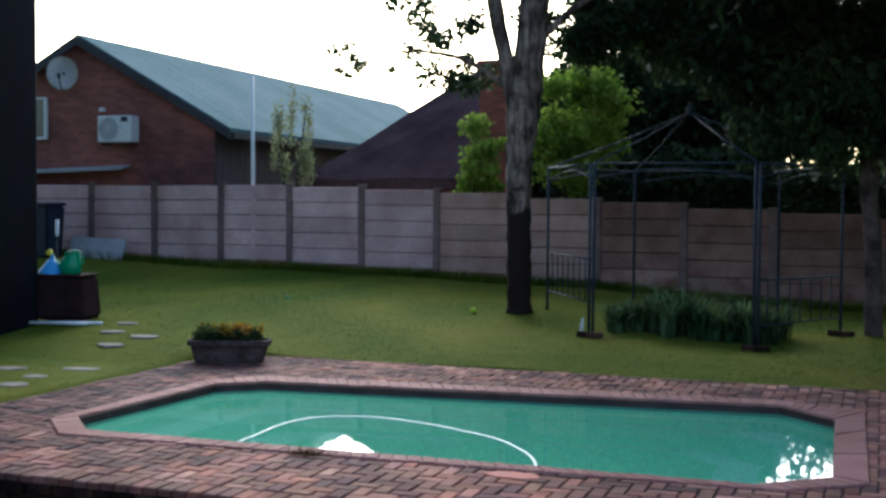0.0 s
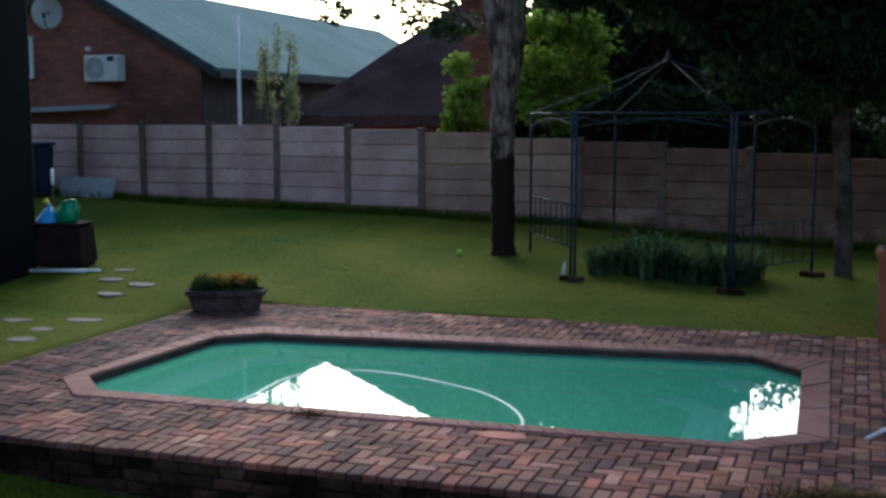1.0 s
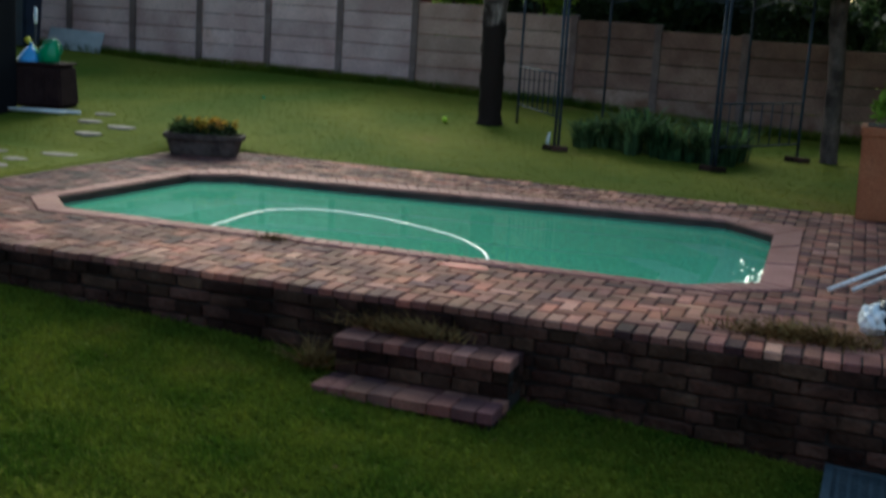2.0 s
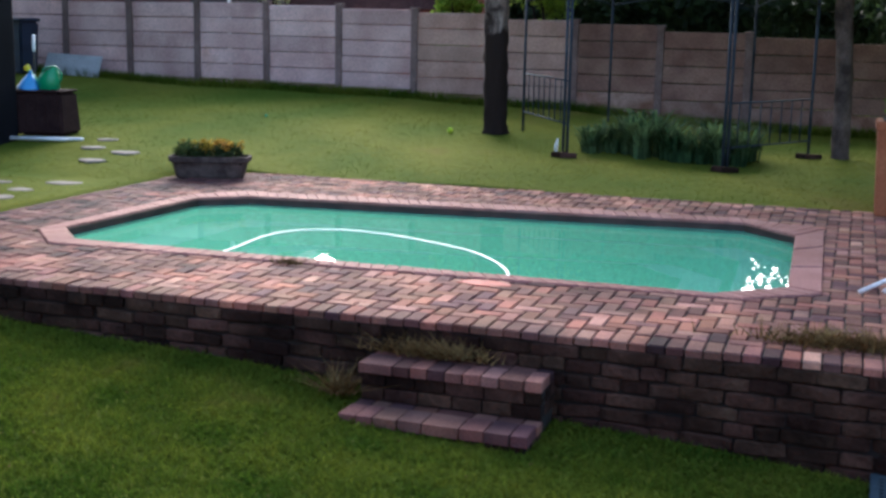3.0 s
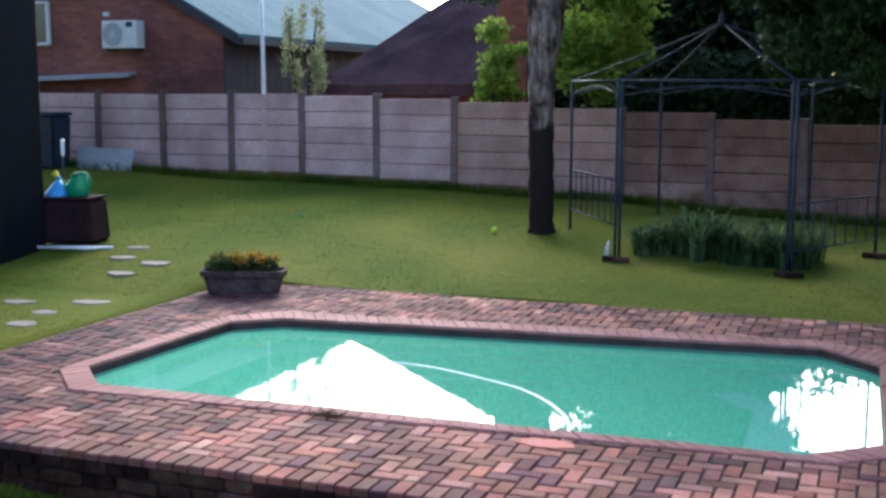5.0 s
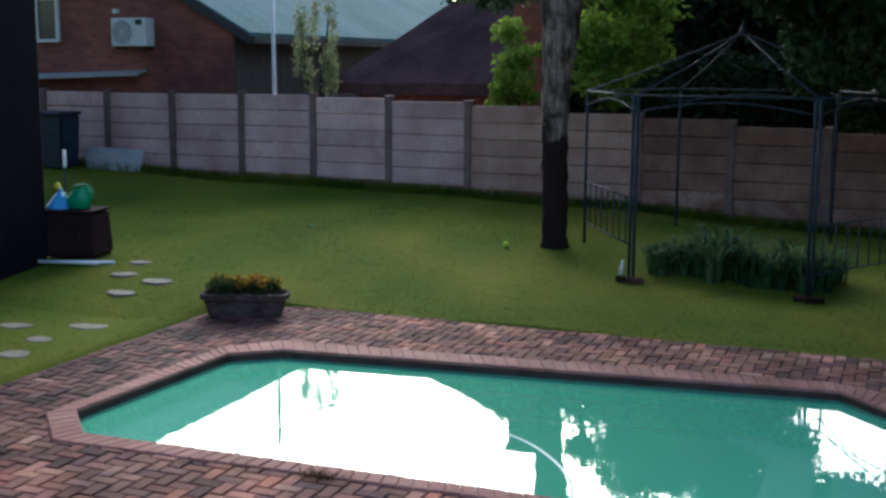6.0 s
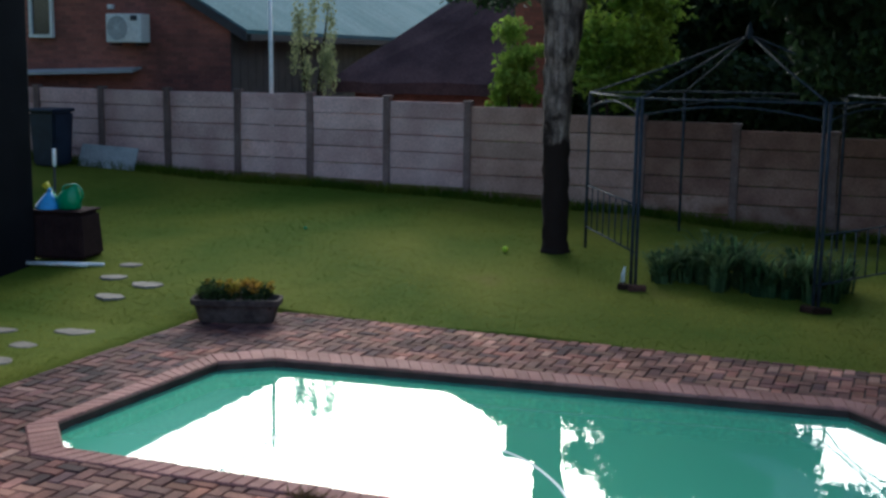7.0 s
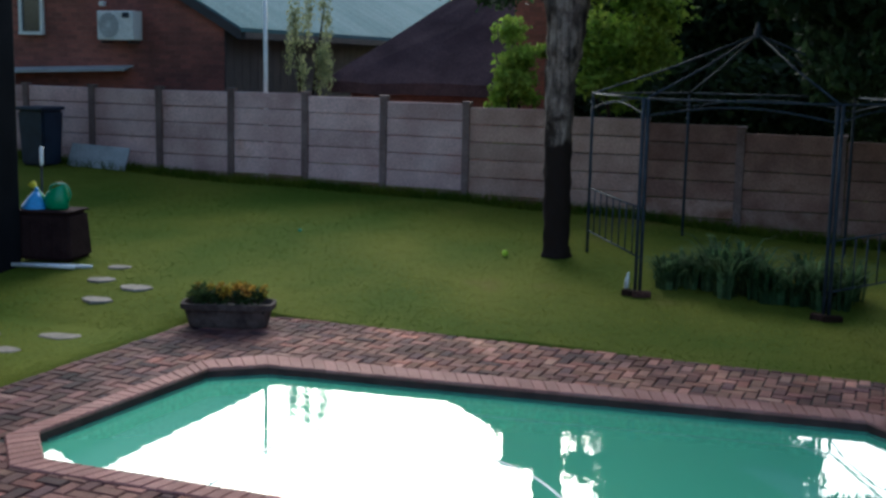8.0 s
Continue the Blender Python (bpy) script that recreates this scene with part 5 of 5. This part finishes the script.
def lounger_gear():
    # two white pole pieces lying on the paving
    for k, (a, b) in enumerate((((7.90, -11.74, 0.03), (8.84, -11.00, 0.42)), ((8.07, -11.74, 0.05), (8.99, -11.06, 0.46)))):
        bm = bmesh.new()
        tube(bm, [W(*a), W((a[0] + b[0]) / 2, (a[1] + b[1]) / 2, (a[2] + b[2]) / 2), W(*b)], 0.016, 10)
        p = part("white_pole", bm, M_WHITE, shade=True)
        tagged(p, "white painted tube of a pool chair frame", "tube", "white tubes on the paving")
    # support of the tubes
    bm = bmesh.new()
    box(bm, (0, 0, 0.2), (0.5, 0.35, 0.4), bevel=0.03)
    s = part("stool", bm, M_WHITE)
    s.matrix_world = Matrix.Translation(W(9.03, -10.92, 0.0)) @ Matrix.Rotation(TURN, 4, "Z")
    tagged(s, "low white plastic stool on the paving", "stool")
    b = thing("plastic_bag", W(8.35, -12.85, 0.0), "crumpled black and white plastic bag on the paving", "bag")
    for nm, mm, off, seed in (("black_part", M_BLACKPL, (0.05, 0, 0.11), 2), ("white_part", M_WHITE, (-0.14, -0.05, 0.10), 6)):
        bm = bmesh.new()
        r = bmesh.ops.create_icosphere(bm, subdivisions=4, radius=1)
        for v in r["verts"]:
            k = 1 + 0.35 * noise.noise(v.co * 2.3 + Vector((seed, 1, 0))) + 0.12 * noise.noise(v.co * 7 + Vector((seed, 0, 0)))
            v.co = Vector((v.co.x * (0.24 if seed == 2 else 0.09), v.co.y * 0.15, v.co.z * (0.13 if seed == 2 else 0.10))) * k + Vector(off)
        part(nm, bm, mm, b, shade=True)


lounger_gear()


def grid_mat():
    """Perforated grey plastic mat on the lower lawn."""
    g = thing("plastic_mat", (8.22, -14.30, -0.675), "grey perforated plastic mat lying on the lower lawn", "mat", turn=radians(-10))
    g.rotation_euler = (0, radians(2), radians(-2))
    w, d, n = 0.86, 0.80, 14
    for i in range(1, n):
        t = -0.5 + i / n
        for c, s in (((t * w, 0, 0), (0.018, d, 0.018)), ((0, t * d, 0.001), (w, 0.018, 0.018))):
            bm = bmesh.new()
            box(bm, c, s)
            part("grid_bar", bm, M_MAT, g)
    bm = bmesh.new()
    for c, s in (((-w / 2, 0, 0.004), (0.05, d + 0.05, 0.034)), ((w / 2, 0, 0.004), (0.05, d + 0.05, 0.034)), ((0, -d / 2, 0.004), (w, 0.05, 0.032)), ((0, d / 2, 0.004), (w, 0.05, 0.032))):
        box(bm, c, s, bevel=0.01)
    part("rim", bm, M_MAT, g)


grid_mat()


def weeds():
    rng = np.random.default_rng(81)
    for nm, u, v, z, su, sv, n, h, mm, lab in (("dry_weeds", 7.80, -13.30, 0.0, 0.42, 0.12, 900, 0.10, M_STRAW, "straw-coloured dry weeds growing over the paving edge"),
                                               ("dry_weeds", 5.31, -13.81, -0.21, 0.35, 0.05, 420, 0.13, M_STRAW, "dry brown weeds on the upper step"),
                                               ("dry_weeds", 4.73, -14.03, -0.45, 0.09, 0.07, 200, 0.16, M_STRAW, "dry grass tuft beside the steps"),
                                               ("weed_tuft", 3.58, -12.36, 0.0, 0.15, 0.06, 160, 0.04, M_STRAW, "small dry weed tuft on the coping joint")):
        uu, vv = u + rng.normal(size=n) * su * 0.5, v + rng.normal(size=n) * sv * 0.5
        x, y = uu * CU - vv * SU, uu * SU + vv * CU
        ob = new(nm, raw_mesh(nm, blades(x, y, np.full(n, z), h, rng, 0.006, 1.1), 3, mm))
        tagged(ob, lab, "weeds", kind="stuff")
    # clover and dead leaves scattered on the lower lawn
    n = 2600
    cu, cv = rng.uniform(1.2, 9.2, 170), rng.uniform(-17.6, -14.2, 170)
    pick = rng.integers(0, 170, n)
    u, v = cu[pick] + rng.normal(size=n) * 0.07, cv[pick] + rng.normal(size=n) * 0.06
    x, y = u * CU - v * SU, u * SU + v * CU
    p = np.stack([x, y, low_lawn(u, v) + 0.014], axis=1)
    a = rng.uniform(0, 2 * np.pi, n)
    s = rng.uniform(0.010, 0.022, n)[:, None]
    d = np.stack([np.cos(a), np.sin(a), rng.normal(size=n) * 0.2], axis=1) * s
    e = np.stack([-np.sin(a), np.cos(a), rng.normal(size=n) * 0.2], axis=1) * s * 0.7
    quads = np.stack([p - d, p + e, p + d, p - e], axis=1)
    ob = new("lawn_weeds", raw_mesh("lawn_weeds", quads[:2500], 4, M_BLADE_L))
    tagged(ob, "broad-leaved clover weeds in the lower lawn", "weeds", kind="stuff")
    ob = new("fallen_leaves", raw_mesh("fallen_leaves", quads[2500:], 4, M_STRAW))
    tagged(ob, "brown fallen leaves on the lower lawn", "leaves", kind="stuff")
    # faded red paint on the pavers
    bm = bmesh.new()
    k = 16
    prism(bm, [(0.20 * math.cos(2 * math.pi * i / k) * (1 + 0.15 * math.sin(3 * i)), 0.10 * math.sin(2 * math.pi * i / k)) for i in range(k)], 0.0, 0.007)
    ob = part("paint_patch", bm, M_RED)
    ob.matrix_world = POOL_TURN @ Matrix.Translation((5.24, -12.46, 0.0))
    tagged(ob, "faded red paint patch on the brick paving", "paint patch")


weeds()


# ---- brickwork of the terrace, laid last
def lay_paving():
    polys = paving_outlines()
    rnd = random.Random(77)
    near, rest = [], []
    for p in polys:
        cu, cv = sum(q[0] for q in p) / len(p), sum(q[1] for q in p) / len(p)
        full = len(p) == 4 and area(p) > 0.0215
        (near if full and cv < -12.5 and 4.2 < cu < 8.4 and len(near) < 300 else rest).append((p, cu, cv))
    shared = {}
    for p, cu, cv in near:
        us, vs = [q[0] for q in p], [q[1] for q in p]
        key = (round(max(us) - min(us), 2), round(max(vs) - min(vs), 2))
        if key not in shared:
            bm = bmesh.new()
            prism(bm, [(q[0] - cu, q[1] - cv) for q in p], -0.05, 0.0, 0.009)
            shared[key] = bm_mesh("brick", bm, M_PAVER)
        ob = new("brick", shared[key])
        ob.parent = PAVE
        ob.matrix_world = POOL_TURN @ pose(cu, cv, rnd.uniform(-0.004, 0.004), rnd.uniform(-0.9, 0.9), rnd.uniform(-0.9, 0.9), rnd.uniform(-0.8, 0.8))
    bm = bmesh.new()
    for p, cu, cv in rest:
        prism(bm, p, -0.05, rnd.uniform(-0.005, 0.004), 0.009)
    in_pool("far_bricks", bm, M_PAVER_J, PAVE)["kind"] = "stuff"


lay_paving()


def retaining_wall():
    wall = thing("retaining_wall", (0, 0, 0), "weathered brick retaining wall below the pool terrace, shade in its dark colour", "retaining wall", kind="structure")
    bm = bmesh.new()
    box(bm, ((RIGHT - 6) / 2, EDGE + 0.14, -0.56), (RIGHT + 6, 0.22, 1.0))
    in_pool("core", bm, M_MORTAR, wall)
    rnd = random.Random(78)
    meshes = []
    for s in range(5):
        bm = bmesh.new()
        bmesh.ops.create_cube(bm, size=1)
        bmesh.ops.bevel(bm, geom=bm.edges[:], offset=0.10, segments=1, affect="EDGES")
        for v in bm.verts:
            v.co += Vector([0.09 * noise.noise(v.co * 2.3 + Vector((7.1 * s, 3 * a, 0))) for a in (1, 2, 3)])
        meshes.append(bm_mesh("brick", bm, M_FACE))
    count = 0
    bits = bmesh.new()
    for c in range(8):
        z = -0.052 - 0.096 * c
        u = -5.9 + (0.12 if c % 2 else 0)
        while u < RIGHT:
            w = rnd.uniform(0.13, 0.34)
            m = POOL_TURN @ pose(u + w / 2, EDGE + 0.045 + rnd.uniform(-0.012, 0.012), z - 0.044 + rnd.uniform(-0.006, 0.006), rnd.uniform(-3, 3), rnd.uniform(-3, 3), rnd.uniform(-4, 4)) @ Matrix.Diagonal((w - 0.012, 0.10, 0.084 + rnd.uniform(-0.008, 0.004), 1))
            low = float(low_lawn(u, EDGE))
            if 1.0 < u < 8.6 and z > low - 0.03 and count < 300:
                ob = new("brick", meshes[count % 5])
                ob.parent = wall
                ob.matrix_world = m
                count += 1
            elif z > low - 0.2:
                r = bmesh.ops.create_cube(bits, size=1)
                bmesh.ops.transform(bits, matrix=m, verts=r["verts"])
            u += w
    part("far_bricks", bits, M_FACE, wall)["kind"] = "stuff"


retaining_wall()
